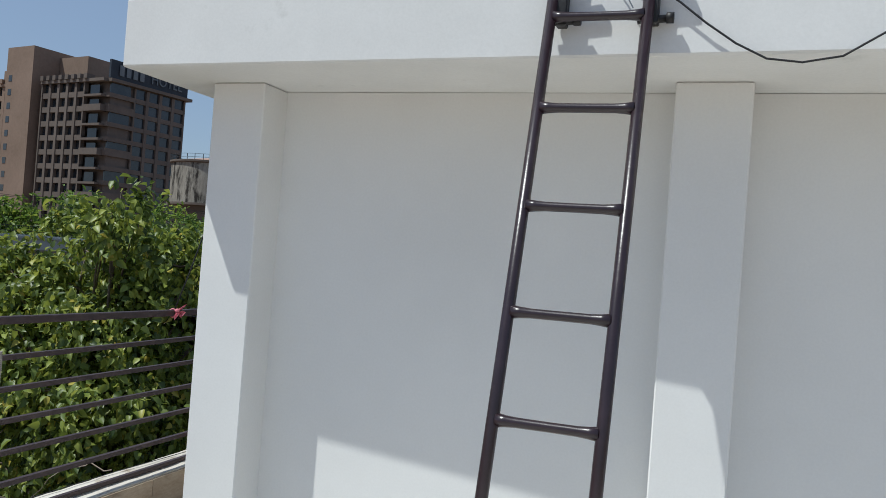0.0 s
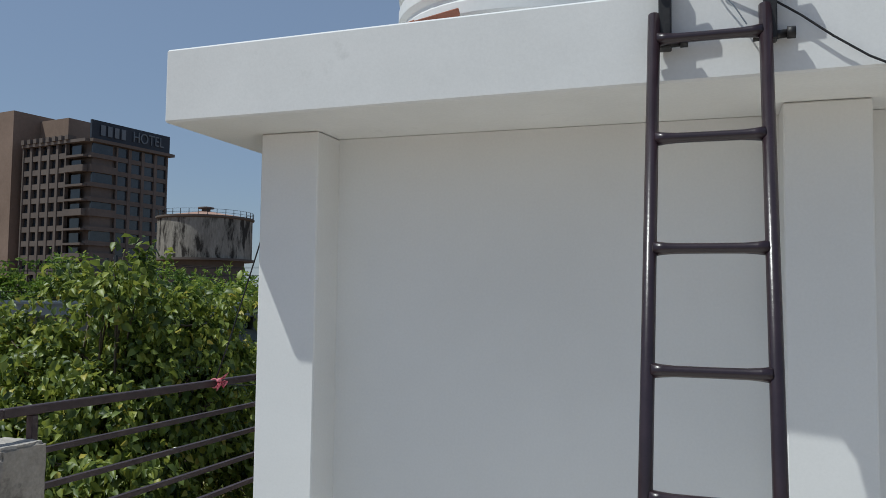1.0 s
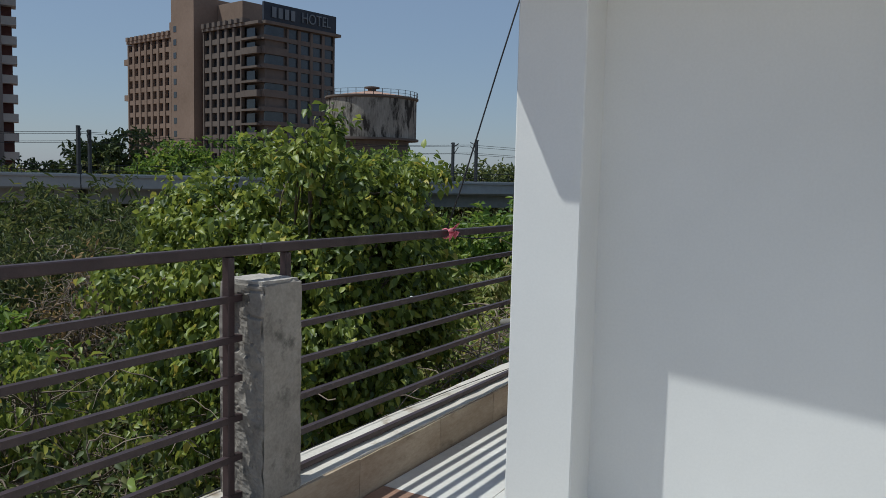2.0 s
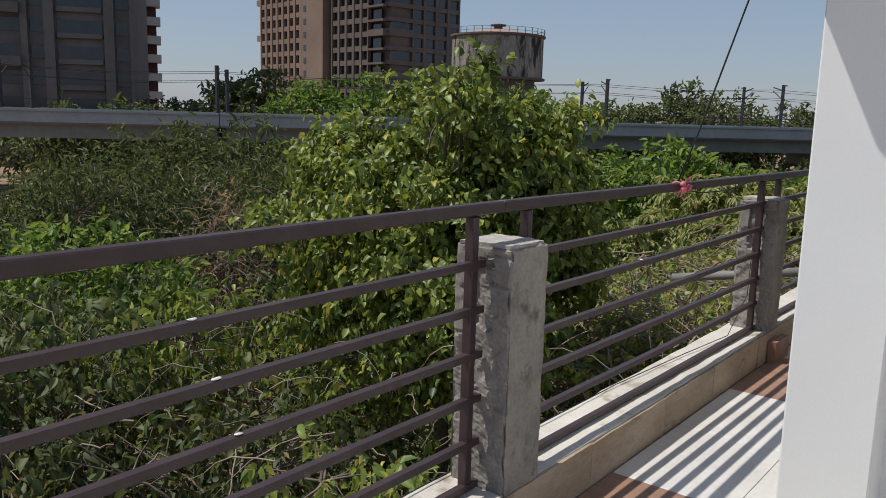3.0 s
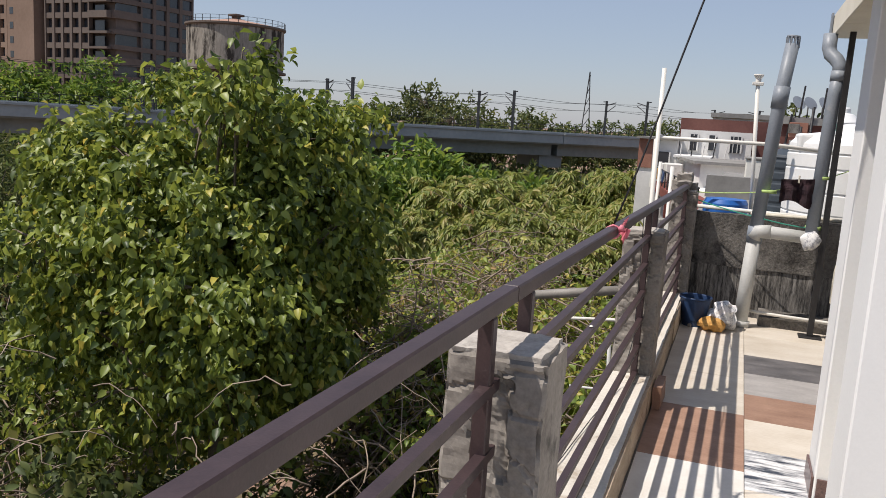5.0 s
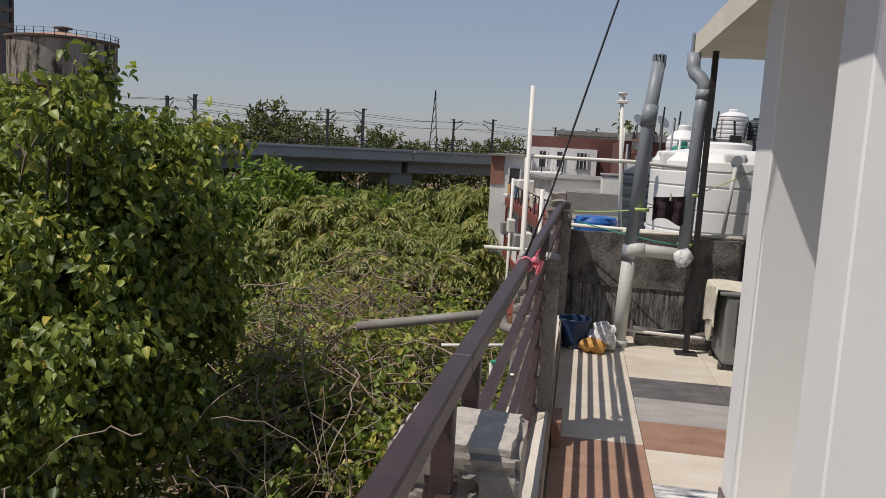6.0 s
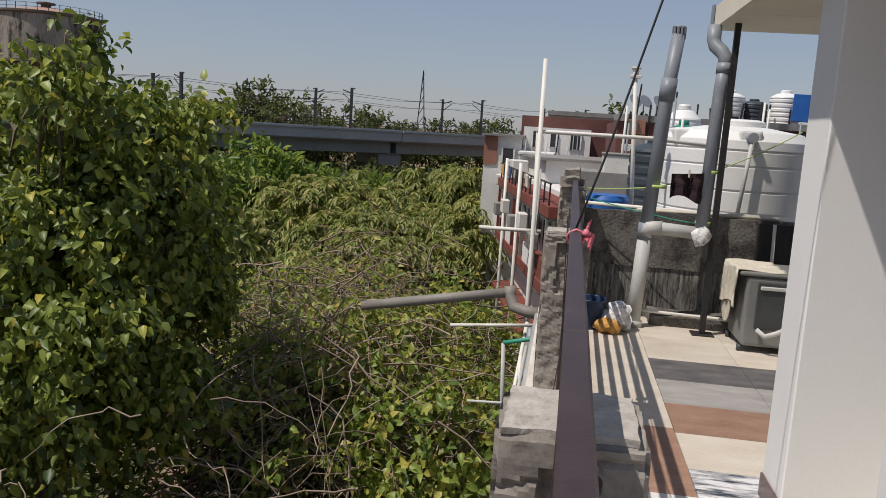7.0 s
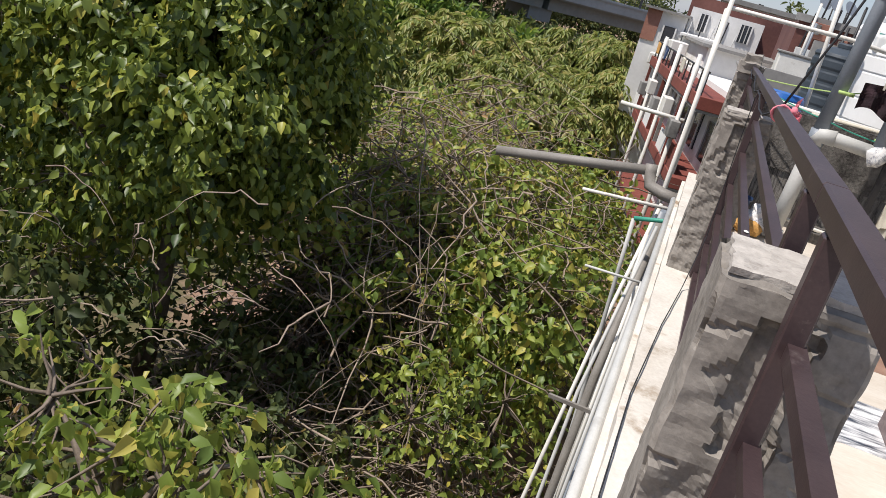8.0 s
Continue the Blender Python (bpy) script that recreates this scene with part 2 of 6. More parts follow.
LEAF = leaf_mat("broad_leaf", ((0.0, (0.045, 0.078, 0.018)), (0.4, (0.158, 0.212, 0.038)), (0.93, (0.30, 0.345, 0.062)), (1.0, (0.50, 0.42, 0.08))), 0.45, 0.30)
LEAFVINE = leaf_mat("vine_leaf", ((0.0, (0.10, 0.16, 0.035)), (0.6, (0.25, 0.325, 0.06)), (1.0, (0.46, 0.40, 0.09))), 0.45, 0.36)
LEAFDROOP = leaf_mat("drooping_leaf", ((0.0, (0.13, 0.165, 0.036)), (0.6, (0.25, 0.295, 0.075)), (1.0, (0.41, 0.36, 0.14))), 0.5, 0.32)
LEAFBRIGHT = leaf_mat("fresh_leaf", ((0.0, (0.065, 0.125, 0.022)), (0.6, (0.14, 0.225, 0.036)), (1.0, (0.26, 0.315, 0.055))), 0.5, 0.36)
LEAFDARK = leaf_mat("feathery_leaf", ((0.0, (0.042, 0.062, 0.02)), (0.6, (0.09, 0.122, 0.034)), (1.0, (0.18, 0.185, 0.055))), 0.6, 0.3)
LEAFDRY = leaf_mat("dry_leaf", ((0.0, (0.11, 0.09, 0.03)), (0.5, (0.23, 0.185, 0.06)), (1.0, (0.38, 0.24, 0.10))), 0.6, 0.3)


# ---- building helpers ----
def part(name, bm, material, parent=None, label=""):
    me = bpy.data.meshes.new(name)
    bm.to_mesh(me)
    bm.free()
    me.materials.append(material)
    ob = new(name, me)
    ob.parent = parent
    if label:
        tagged(ob, label)
    return ob


def thing(name, label, category, at=(0, 0, 0), group="", kind=""):
    ob = new(name)
    ob.empty_display_size = 0.1
    ob.location = at
    return tagged(ob, label, category, group, kind)


def hang(ob, parent):
    """Makes ob, built in world places, a part of a thing that stands elsewhere."""
    ob.parent = parent
    ob.matrix_parent_inverse = Matrix.Translation(parent.location).inverted()
    return ob


def box(lo, hi, bevel=0.0, bm=None, segs=1):
    own = bm is None
    bm = bmesh.new() if own else bm
    lo, hi = Vector(lo), Vector(hi)
    r = bmesh.ops.create_cube(bm, size=1.0)
    bmesh.ops.scale(bm, vec=hi - lo, verts=r["verts"])
    bmesh.ops.translate(bm, vec=(lo + hi) / 2, verts=r["verts"])
    if bevel:
        edges = list({e for v in r["verts"] for e in v.link_edges})
        bmesh.ops.bevel(bm, geom=edges, offset=bevel, segments=segs, affect="EDGES", profile=0.5)
    return bm


def tube(points, radius, sides=8, bm=None, cap=True, flat=None):
    """A round bar along points; radius may be a list. flat: (a, b) makes the section oval."""
    bm = bmesh.new() if bm is None else bm
    pts = [Vector(p) for p in points]
    rad = radius if isinstance(radius, (list, tuple)) else [radius] * len(pts)
    rings = []
    ref = None
    for i, p in enumerate(pts):
        d = (pts[min(i + 1, len(pts) - 1)] - pts[max(i - 1, 0)]).normalized()
        if ref is None:
            ref = Vector((0, 0, 1)) if abs(d.z) < 0.9 else Vector((0, 1, 0))
        u = d.cross(ref).normalized()
        v = u.cross(d).normalized()
        ref = v if abs(v.dot(d)) < 0.5 else ref
        ring = []
        for k in range(sides):
            a = 2 * math.pi * (k + 0.5) / sides
            ring.append(bm.verts.new(p + rad[i] * (math.cos(a) * u + math.sin(a) * v)))
        rings.append(ring)
    for r0, r1 in zip(rings, rings[1:]):
        for k in range(sides):
            f = bm.faces.new((r0[k], r0[(k + 1) % sides], r1[(k + 1) % sides], r1[k]))
            f.smooth = sides > 5
    if cap:
        bm.faces.new(rings[0][::-1])
        bm.faces.new(rings[-1])
    return bm


def lathe(profile, centre, sides=40, bm=None, smooth=True):
    """A turned body: profile of (radius, height) above centre."""
    bm = bmesh.new() if bm is None else bm
    c = Vector(centre)
    full = [profile[0]]
    for (r0, z0), (r1, z1) in zip(profile, profile[1:]):
        far = math.hypot(r1 - r0, z1 - z0)
        if far > 0.02:
            e = min(0.004, far * 0.2) / far
            full += [(r0 + (r1 - r0) * e, z0 + (z1 - z0) * e), (r1 + (r0 - r1) * e, z1 + (z0 - z1) * e)]
        full.append((r1, z1))
    profile = full
    rings = [[bm.verts.new(c + Vector((r * math.cos(2 * math.pi * k / sides), r * math.sin(2 * math.pi * k / sides), z))) for k in range(sides)] for r, z in profile]
    for r0, r1 in zip(rings, rings[1:]):
        for k in range(sides):
            f = bm.faces.new((r0[k], r0[(k + 1) % sides], r1[(k + 1) % sides], r1[k]))
            f.smooth = smooth
    bm.faces.new(rings[0][::-1])
    bm.faces.new(rings[-1])
    return bm


def roughen(bm, size, amount, seed=0.0, keep_z=None):
    for v in bm.verts:
        p = v.co * size + Vector((seed, seed * 1.7, seed * 0.3))
        if keep_z is None or v.co.z > keep_z:
            v.co += noise.noise_vector(p) * amount
    return bm


def grid_box(lo, hi, step):
    """A box whose faces are cut into squares of about the given step."""
    bm = box(lo, hi)
    size = Vector(hi) - Vector(lo)
    for axis in range(3):
        cuts = max(1, int(round(size[axis] / step)))
        for k in range(1, cuts):
            co = Vector(lo)
            co[axis] += size[axis] * k / cuts
            no = Vector((0, 0, 0))
            no[axis] = 1
            bmesh.ops.bisect_plane(bm, geom=bm.verts[:] + bm.edges[:] + bm.faces[:], plane_co=co, plane_no=no)
    return bm


def raw_mesh(name, verts, quads, material, parent=None, smooth=False):
    """A mesh from numpy arrays: (n, 3) places and (m, 4) corners."""
    me = bpy.data.meshes.new(name)
    me.vertices.add(len(verts))
    me.vertices.foreach_set("co", np.asarray(verts, np.float32).ravel())
    quads = np.asarray(quads, np.int32)
    k = quads.shape[1]
    me.loops.add(quads.size)
    me.loops.foreach_set("vertex_index", quads.ravel())
    me.polygons.add(len(quads))
    me.polygons.foreach_set("loop_start", np.arange(0, quads.size, k, dtype=np.int32))
    if smooth:
        me.polygons.foreach_set("use_smooth", np.ones(len(quads), bool))
    me.materials.append(material)
    me.update(calc_edges=True)
    me.validate()
    ob = new(name, me)
    ob.parent = parent
    return ob


def unit(a):
    return a / np.maximum(np.linalg.norm(a, axis=-1, keepdims=True), 1e-9)


BLADES = {
    4: ((0.0, 0.10), (0.30, 0.98), (0.68, 0.78), (1.0, 0.06)),
    6: ((0.0, 0.12), (0.12, 0.72), (0.34, 1.0), (0.60, 0.84), (0.84, 0.42), (1.0, 0.04)),
}


def leaves(name, at, way, facing, length, wide, material, parent=None, fold=0.45, stations=0):
    """Many folded leaves in one mesh: where each starts, its way, its upper side and its length.
    stations: how many cross-sections round the blade's outline; 0 gives a plain six-cornered blade."""
    way = unit(way)
    side = unit(np.cross(way, facing))
    up = np.cross(side, way)
    L = np.asarray(length)[:, None] * np.ones((len(at), 1))
    W = L * wide * 0.5
    if stations:
        n = len(at)
        fold = 0.25 + 0.55 * np.abs(np.sin(np.arange(n) * 7.233))[:, None]
        sag = 0.12 + 0.30 * np.abs(np.sin(np.arange(n) * 12.9898))[:, None]
        rows = []
        for f, w in BLADES[stations]:
            mid = at + way * L * f - up * L * sag * f * f
            rows += [mid - side * W * w + up * W * w * fold, mid, mid + side * W * w + up * W * w * fold]
        v = np.stack(rows, 1).reshape(-1, 3)
        base = np.arange(n)[:, None] * 3 * stations
        q = np.concatenate([base + [[3 * k + c, 3 * k + c + 1, 3 * k + c + 4, 3 * k + c + 3]] for k in range(stations - 1) for c in (0, 1)], 1).reshape(-1, 4)
        return raw_mesh(name, v, q, material, parent)
    corners = [at,
               at + way * L * 0.28 + side * W * 0.85 + up * W * fold,
               at + way * L * 0.66 + side * W * 0.8 + up * W * fold * 0.6,
               at + way * L - up * L * 0.22,
               at + way * L * 0.66 - side * W * 0.8 + up * W * fold * 0.6,
               at + way * L * 0.28 - side * W * 0.85 + up * W * fold]
    v = np.stack(corners, 1).reshape(-1, 3)
    base = np.arange(len(at))[:, None] * 6
    q = np.concatenate([base + [[0, 1, 2, 3]], base + [[0, 3, 4, 5]]], 1).reshape(-1, 4)
    return raw_mesh(name, v, q, material, parent)


def sticks(name, paths, radii, material, parent=None):
    """Many thin three-sided twigs: paths (n, k, 3), radii (n, k)."""
    paths, radii = np.asarray(paths, float), np.asarray(radii, float)
    n, k, _ = paths.shape
    d = unit(np.gradient(paths, axis=1))
    ref = np.broadcast_to(np.array([0.31, 0.52, 0.79]), d.shape)
    u = unit(np.cross(d, ref))
    w = np.cross(d, u)
    ring = [paths + radii[..., None] * (math.cos(a) * u + math.sin(a) * w) for a in (0, 2.094, 4.189)]
    v = np.stack(ring, 2).reshape(-1, 3)
    i = np.arange(n * k).reshape(n, k)[:, :-1].reshape(-1)
    q = np.concatenate([np.stack([3 * i + a, 3 * i + b, 3 * i + 3 + b, 3 * i + 3 + a], 1) for a, b in ((0, 1), (1, 2), (2, 0))])
    return raw_mesh(name, v, q, material, parent)


def rand_dirs(rng, n):
    return unit(rng.normal(size=(n, 3)))


def crown_clusters(rng, centre, radii, lobes, clusters, lobe_size=(0.35, 0.6), low=-0.6, reach=(0.3, 0.78)):
    """Twig ends on the skins of many uneven lobes inside an egg shape: places and outward ways."""
    c, r = np.array(centre, float), np.array(radii, float)
    d = rand_dirs(rng, lobes)
    d[:, 2] = np.maximum(d[:, 2], low)
    lc = d * rng.uniform(*reach, (lobes, 1))
    lr = rng.uniform(*lobe_size, lobes)
    which = rng.integers(0, lobes, clusters)
    out = rand_dirs(rng, clusters)
    p = lc[which] + out * (lr[which] * rng.uniform(0.72, 1.05, clusters))[:, None]
    return c + p * r, unit(out * 0.6 + p * 0.9 + np.array([0, 0, 0.15])), c + lc * r


def foliage(name, rng, p, out, per, leaf, wide, twig, droop, material, parent, size_vary=0.4, spread=0.9, stations=0):
    """Leaves set along twigs that start at p and go out."""
    n = len(p) * per
    k = np.repeat(np.arange(len(p)), per)
    along = rng.uniform(0, 1, n)[:, None]
    sag = np.array([0, 0, -1.0])
    at = p[k] + out[k] * along * twig + sag * droop * twig * along ** 2 + rng.normal(size=(n, 3)) * twig * 0.22
    way = unit(out[k] * 0.6 + rand_dirs(rng, n) * spread + sag * droop)
    facing = unit(rand_dirs(rng, n) * 0.9 + np.array([-0.1, -0.05, 0.65]) + out[k] * 0.5)
    length = leaf * rng.uniform(1 - size_vary, 1 + size_vary, n)
    return leaves(name, at, way, facing, length, wide, material, parent, stations=stations)


def fronds(name, rng, p, out, per, pairs, frond, leaflet, material):
    """Feathered sprays: from each twig end several arching stalks, each with two rows of leaflets."""
    n = len(p) * per
    k = np.repeat(np.arange(len(p)), per)
    way = unit(out[k] * 0.75 + rand_dirs(rng, n) * 0.8 + np.array([0, 0, 0.15]))
    far = frond * rng.uniform(0.6, 1.2, n)[:, None]
    side = unit(np.cross(way, np.array([0, 0, 1.0])))
    ats, ways = [], []
    for j in range(pairs):
        f = (j + 0.6) / pairs
        at = p[k] + way * far * f + np.array([0, 0, -1.0]) * far * 0.75 * f ** 2
        tang = unit(way + np.array([0, 0, -1.5]) * f)
        for s in (-1, 1):
            ats.append(at)
            ways.append(unit(tang * 0.75 + side * s * 0.8 + np.array([0, 0, -0.35]) + rng.normal(size=(n, 3)) * 0.12))
    at, w = np.concatenate(ats), np.concatenate(ways)
    m = len(at)
    return leaves(name, at, w, unit(rng.normal(size=(m, 3)) * 0.35 + np.array([0, 0, 1.0])), leaflet * rng.uniform(0.75, 1.25, m), 0.34, material)


def frond_tree(label, base, top, centre, radii, lobes, clusters, per, pairs, frond, leaflet, material, seed, r_trunk=0.12):
    rng = np.random.default_rng(seed)
    t = thing("tree", label, "tree", base)
    hang(part("trunk", roughen(tube([base, top], [r_trunk, r_trunk * 0.6], 9), 3, r_trunk * 0.3, seed), BARK), t)
    p, out, ends = crown_clusters(rng, centre, radii, lobes, clusters, (0.35, 0.6), -0.4)
    hang(limbs("branch_frame", rng, top, ends, r_trunk * 0.45, BARK, None), t)
    hang(fronds("crown", rng, p, out, per, pairs, frond, leaflet, material), t)
    return t


def limbs(name, rng, base, ends, r0, material, parent, bend=0.12, steps=7):
    """Boughs that leave the trunk's top and curve out to the lobes of the crown."""
    base, ends = np.array(base, float), np.asarray(ends, float)
    t = np.linspace(0, 1, steps)[None, :, None]
    span = ends - base
    far = np.linalg.norm(span, axis=1)[:, None, None]
    mid = rng.normal(size=(len(ends), 1, 3)) * bend * far
    paths = base + span[:, None, :] * t + mid * (t * (1 - t) * 4) * 0.5 + np.array([0, 0, 1.0]) * far * 0.12 * (t * (1 - t) * 4)
    rad = r0 * (1 - 0.82 * t[..., 0]) * np.ones((len(ends), 1))
    return sticks(name, paths, rad, material, parent)


def tree(label, base, top, centre, radii, lobes, clusters, per, leaf, wide, twig, droop, material, seed, r_trunk=0.12, category="tree", low=-0.6, lobe_size=(0.35, 0.6), spread=0.9, name="tree", stations=0, reach=(0.3, 0.78)):
    rng = np.random.default_rng(seed)
    t = thing(name, label, category, base)
    trunk = tube([base, [base[i] * 0.5 + top[i] * 0.5 + (0.12 if i == 0 else 0) for i in range(3)], top], [r_trunk, r_trunk * 0.8, r_trunk * 0.55], 9)
    hang(part("trunk", roughen(trunk, 3, r_trunk * 0.3, seed), BARK), t)
    p, out, ends = crown_clusters(rng, centre, radii, lobes, clusters, lobe_size, low, reach)
    hang(limbs("branch_frame", rng, top, ends, r_trunk * 0.45, BARK, None), t)
    pick = rng.choice(len(p), min(len(p), 260), replace=False)
    own = np.argmin(((p[pick][:, None] - ends[None]) ** 2).sum(-1), 1)
    tw = np.linspace(0, 1, 4)[None, :, None]
    paths = ends[own][:, None] * (1 - tw) + p[pick][:, None] * tw + rng.normal(size=(len(pick), 4, 3)) * 0.05 * twig
    tagged(hang(sticks("fine_wood", paths, np.linspace(0.16, 0.05, 4)[None] * r_trunk * np.ones((len(pick), 1)), BARK, None), t), kind="stuff")
    tagged(hang(foliage("crown", rng, p, out, per, leaf, wide, twig, droop, material, None, spread=spread, stations=stations), t), kind="stuff")
    return t


# ---- ground and the house under the terrace ----
GZ = -6.5
bm = bmesh.new()
bmesh.ops.create_grid(bm, x_segments=60, y_segments=60, size=60)
for v in bm.verts:
    v.co.z = GZ + 0.35 * noise.noise(v.co * 0.12) if max(abs(v.co.x), abs(v.co.y)) < 58 else GZ
    edge = max(abs(v.co.x), abs(v.co.y))
    if edge > 59.5:
        v.co.x, v.co.y = v.co.x * 50, v.co.y * 50
tagged(part("ground", bm, SOIL), "dry reddish soil with scrub and grass below the terrace", "ground", kind="structure")

w = thing("wall_west", "weathered cement outer wall of the house below the terrace", "wall", kind="structure")
part("outer_face", box((-0.17, -4, GZ - 0.2), (0.0, 8.8, -0.02)), HOUSEG, w)
part("ledge", grid_box((-0.19, -4, -0.02), (-0.165, 8.8, 0.10), 0.6), KERB, w)
w = thing("wall_house_body", "plain plastered body of the house under the terrace", "wall", kind="structure")
part("body", box((0.0, -4, GZ - 0.2), (6.5, 8.8, -0.06)), HOUSEG, w)

floor = thing("floor", "terrace floor pieced from leftover marble and sandstone tiles", "floor", kind="structure")
part("bedding", box((0.0, -4, -0.06), (6.5, 8.8, -0.012)), GROUT, floor)


def kerb():
    k = thing("kerb", "whitewashed cement kerb under the terrace railing, stained", "kerb", kind="structure")
    part("kerb_body", roughen(grid_box((-0.165, -4, -0.02), (0.076, 8.8, 0.185), 0.1), 6, 0.007), KERB, k)
    rng = random.Random(9)
    y = -4.0
    while y < 8.7:
        far = min(8.79, y + rng.uniform(0.5, 0.75))
        part("facing_stone", roughen(grid_box((0.07, y + 0.002, -0.01), (0.093 + rng.uniform(-0.003, 0.004), far - 0.003, 0.176 + rng.uniform(-0.004, 0.005)), 0.08), 14, 0.003), TANSTONE, k)
        y = far
    return k


kerb()


# ---- white stair room with its slab ----
def room():
    w = thing("wall_front", "matt white painted outer wall of the stair room, recessed between piers", "wall", kind="structure")
    part("panel", box((1.0, 4.0, 0), (2.94, 4.2, 2.365)), WHITE, w)
    part("panel", box((3.22, 4.0, 0), (5.4, 4.2, 2.365)), WHITE, w)
    part("pier", box((0.773, 3.79, 0), (1.058, 4.05, 2.365), 0.006), WHITE, w)
    part("pier", box((2.935, 3.79, 0), (3.228, 4.2, 2.365), 0.006), WHITE, w)
    w = thing("wall_side", "matt white side wall of the stair room with a projecting pier", "wall", kind="structure")
    part("alcove_wall", box((1.45, 4.2, 0), (1.6, 5.128, 2.365)), WHITE, w)
    part("pier", box((0.87, 5.13, 0), (1.6, 5.42, 2.365), 0.006), WHITE, w)
    part("rear_wall", box((1.95, 5.42, 0), (2.1, 8.75, 2.365)), WHITE, w)
    part("rear_return", box((1.602, 5.2, 0), (2.1, 5.418, 2.365)), WHITE, w)
    part("closing_wall", box((5.4, 3.9, 0), (5.55, 8.75, 2.365)), WHITE, w)
    s = thing("roof_slab", "thick white plastered roof slab overhanging the stair room walls", "roof slab", kind="structure")
    bm = box((0.496, 3.47, 2.367), (5.7, 5.95, 2.68), 0.008)
    for v in bm.verts:
        if v.co.y < 3.6:
            v.co.y -= 0.03 * (v.co.x - 0.5)
    part("slab", bm, SLABP, s)
    t = thing("rear_slab", "thinner cream painted slab over the passage with fascia joint", "roof slab", kind="structure")
    part("slab", box((0.99, 5.955, 2.367), (5.7, 7.9, 2.55), 0.008), CREAM, t)
    part("slab", box((0.992, 7.903, 2.367), (5.7, 8.8, 2.55), 0.008), CREAM, t)
    part("drip_edge", box((0.972, 8.74, 2.35), (0.988, 8.82, 2.56), 0.003), PVCGREY, t)
    k = thing("skirting", "dark red granite skirting at the foot of the white piers", "skirting", kind="structure")
    part("strip", box((0.761, 3.80, 0.0), (0.772, 4.04, 0.10), 0.002), GRANITE, k)
    part("strip", box((0.858, 5.14, 0.0), (0.869, 5.41, 0.10), 0.002), GRANITE, k)
    part("strip", box((0.88, 5.118, 0.0), (1.44, 5.129, 0.10), 0.002), GRANITE, k)


room()


# ---- grey neighbour wall that ends the terrace ----
def end_wall():
    w = thing("wall_north", "weathered grey cement parapet with black damp streaks", "wall", kind="structure")
    part("upper_plaster", roughen(grid_box((0.02, 8.82, 0.42), (3.2, 9.0, 0.875), 0.07), 5, 0.014), CEMENT, w)
    part("lower_plaster", roughen(grid_box((0.02, 8.83, -0.05), (3.2, 9.0, 0.42), 0.07), 5, 0.012, 4), STREAK, w)
    part("low_step", roughen(grid_box((0.7, 8.5, -0.012), (1.9, 8.82, 0.085), 0.06), 9, 0.012), CEMENT, w, "rough cement step at the wall foot")
    part("dark_door_panel", box((1.52, 8.79, 0.0), (1.94, 8.815, 0.86), 0.004), BLACKIRON, w, "dark metal sheet beside the wall")
    part("edge_pipe", tube([(1.66, 8.77, 0.1), (1.64, 8.77, 0.86)], 0.014), PVCWHITE, w)


end_wall()


# ---- railing ----
def rubble_noise(p, seed):
    """Relief of broken concrete: lumps, pits and grit, from 0 down."""
    lump = noise.noise(p * 22 + Vector((seed, 2, 1)))
    pit = abs(noise.noise(p * 48 + Vector((3, seed, 1))))
    return 0.55 * lump + 0.45 * pit + 0.2 * noise.noise(p * 95)


def post(y, label, seed, top=1.03, x0=-0.145, x1=0.083, step=0.012):
    """A cast post: plastered and cracked above, its near face broken to the aggregate below, a crumbling top."""
    p = thing("concrete_post", label, "post", (0, y, 0.0), group="railing posts")
    bm = grid_box((x0, y, 0.10), (x1, y + 0.23, top), step)
    cx, cy = (x0 + x1) / 2, y + 0.115
    for v in bm.verts:
        c = v.co.copy()
        near = c.y < y + 0.004
        v.co += noise.noise_vector(c * 9 + Vector((seed, 0, 0))) * 0.004 + noise.noise_vector(c * 40) * 0.0022
        # rounded, chipped upright edges
        if min(abs(c.x - x0), abs(c.x - x1)) < 0.002 and min(abs(c.y - y), abs(c.y - y - 0.23)) < 0.002:
            chip = 0.004 + 0.014 * max(0.0, noise.noise(c * 17 + Vector((seed, 5, 0))))
            v.co.x += chip if c.x < cx else -chip
            v.co.y += chip if c.y < cy else -chip
        if near:
            edge = top - 0.30 + 0.05 * noise.noise(Vector((c.x * 14, seed, 0.5)))
            fall = min(1.0, max(0.0, (edge - c.z) / 0.06))
            if fall:
                v.co.y += fall * (0.006 + 0.015 * rubble_noise(c, seed))
            elif -0.075 < c.x + 0.02 * noise.noise(Vector((seed, c.z * 16, 0))) < 0.005 and c.z < top - 0.05:
                v.co.y += 0.014 + 0.016 * rubble_noise(c, seed)
            else:
                crack = abs(noise.noise(Vector((c.x * 4, seed, c.z * 11)))) < 0.07
                v.co.y += 0.007 * crack + 0.003 * noise.noise(c * 30)
        if c.z > top - 0.004:
            rim = min(c.x - x0, x1 - c.x, c.y - y, y + 0.23 - c.y)
            v.co.z += 0.006 * noise.noise(c * 30) - (0.012 + 0.014 * noise.noise(c * 21) if rim < 0.012 else 0.0)
    hang(part("shaft", bm, CONC), p)
    cap = grid_box((x0 + 0.012, y + 0.012, top - 0.004), (x1 - 0.014, y + 0.216, top + 0.006), 0.014)
    for v in cap.verts:
        r = noise.noise(v.co * 26 + Vector((seed, 1, 0)))
        v.co += Vector((0.008 * r, 0.008 * noise.noise(v.co * 19), 0.0))
        if v.co.z > top:
            v.co.z += 0.007 * rubble_noise(v.co, seed)
    hang(part("crumbling_top", cap, CONCTOP, None, "pale crumbling mortar"), p)
    return p


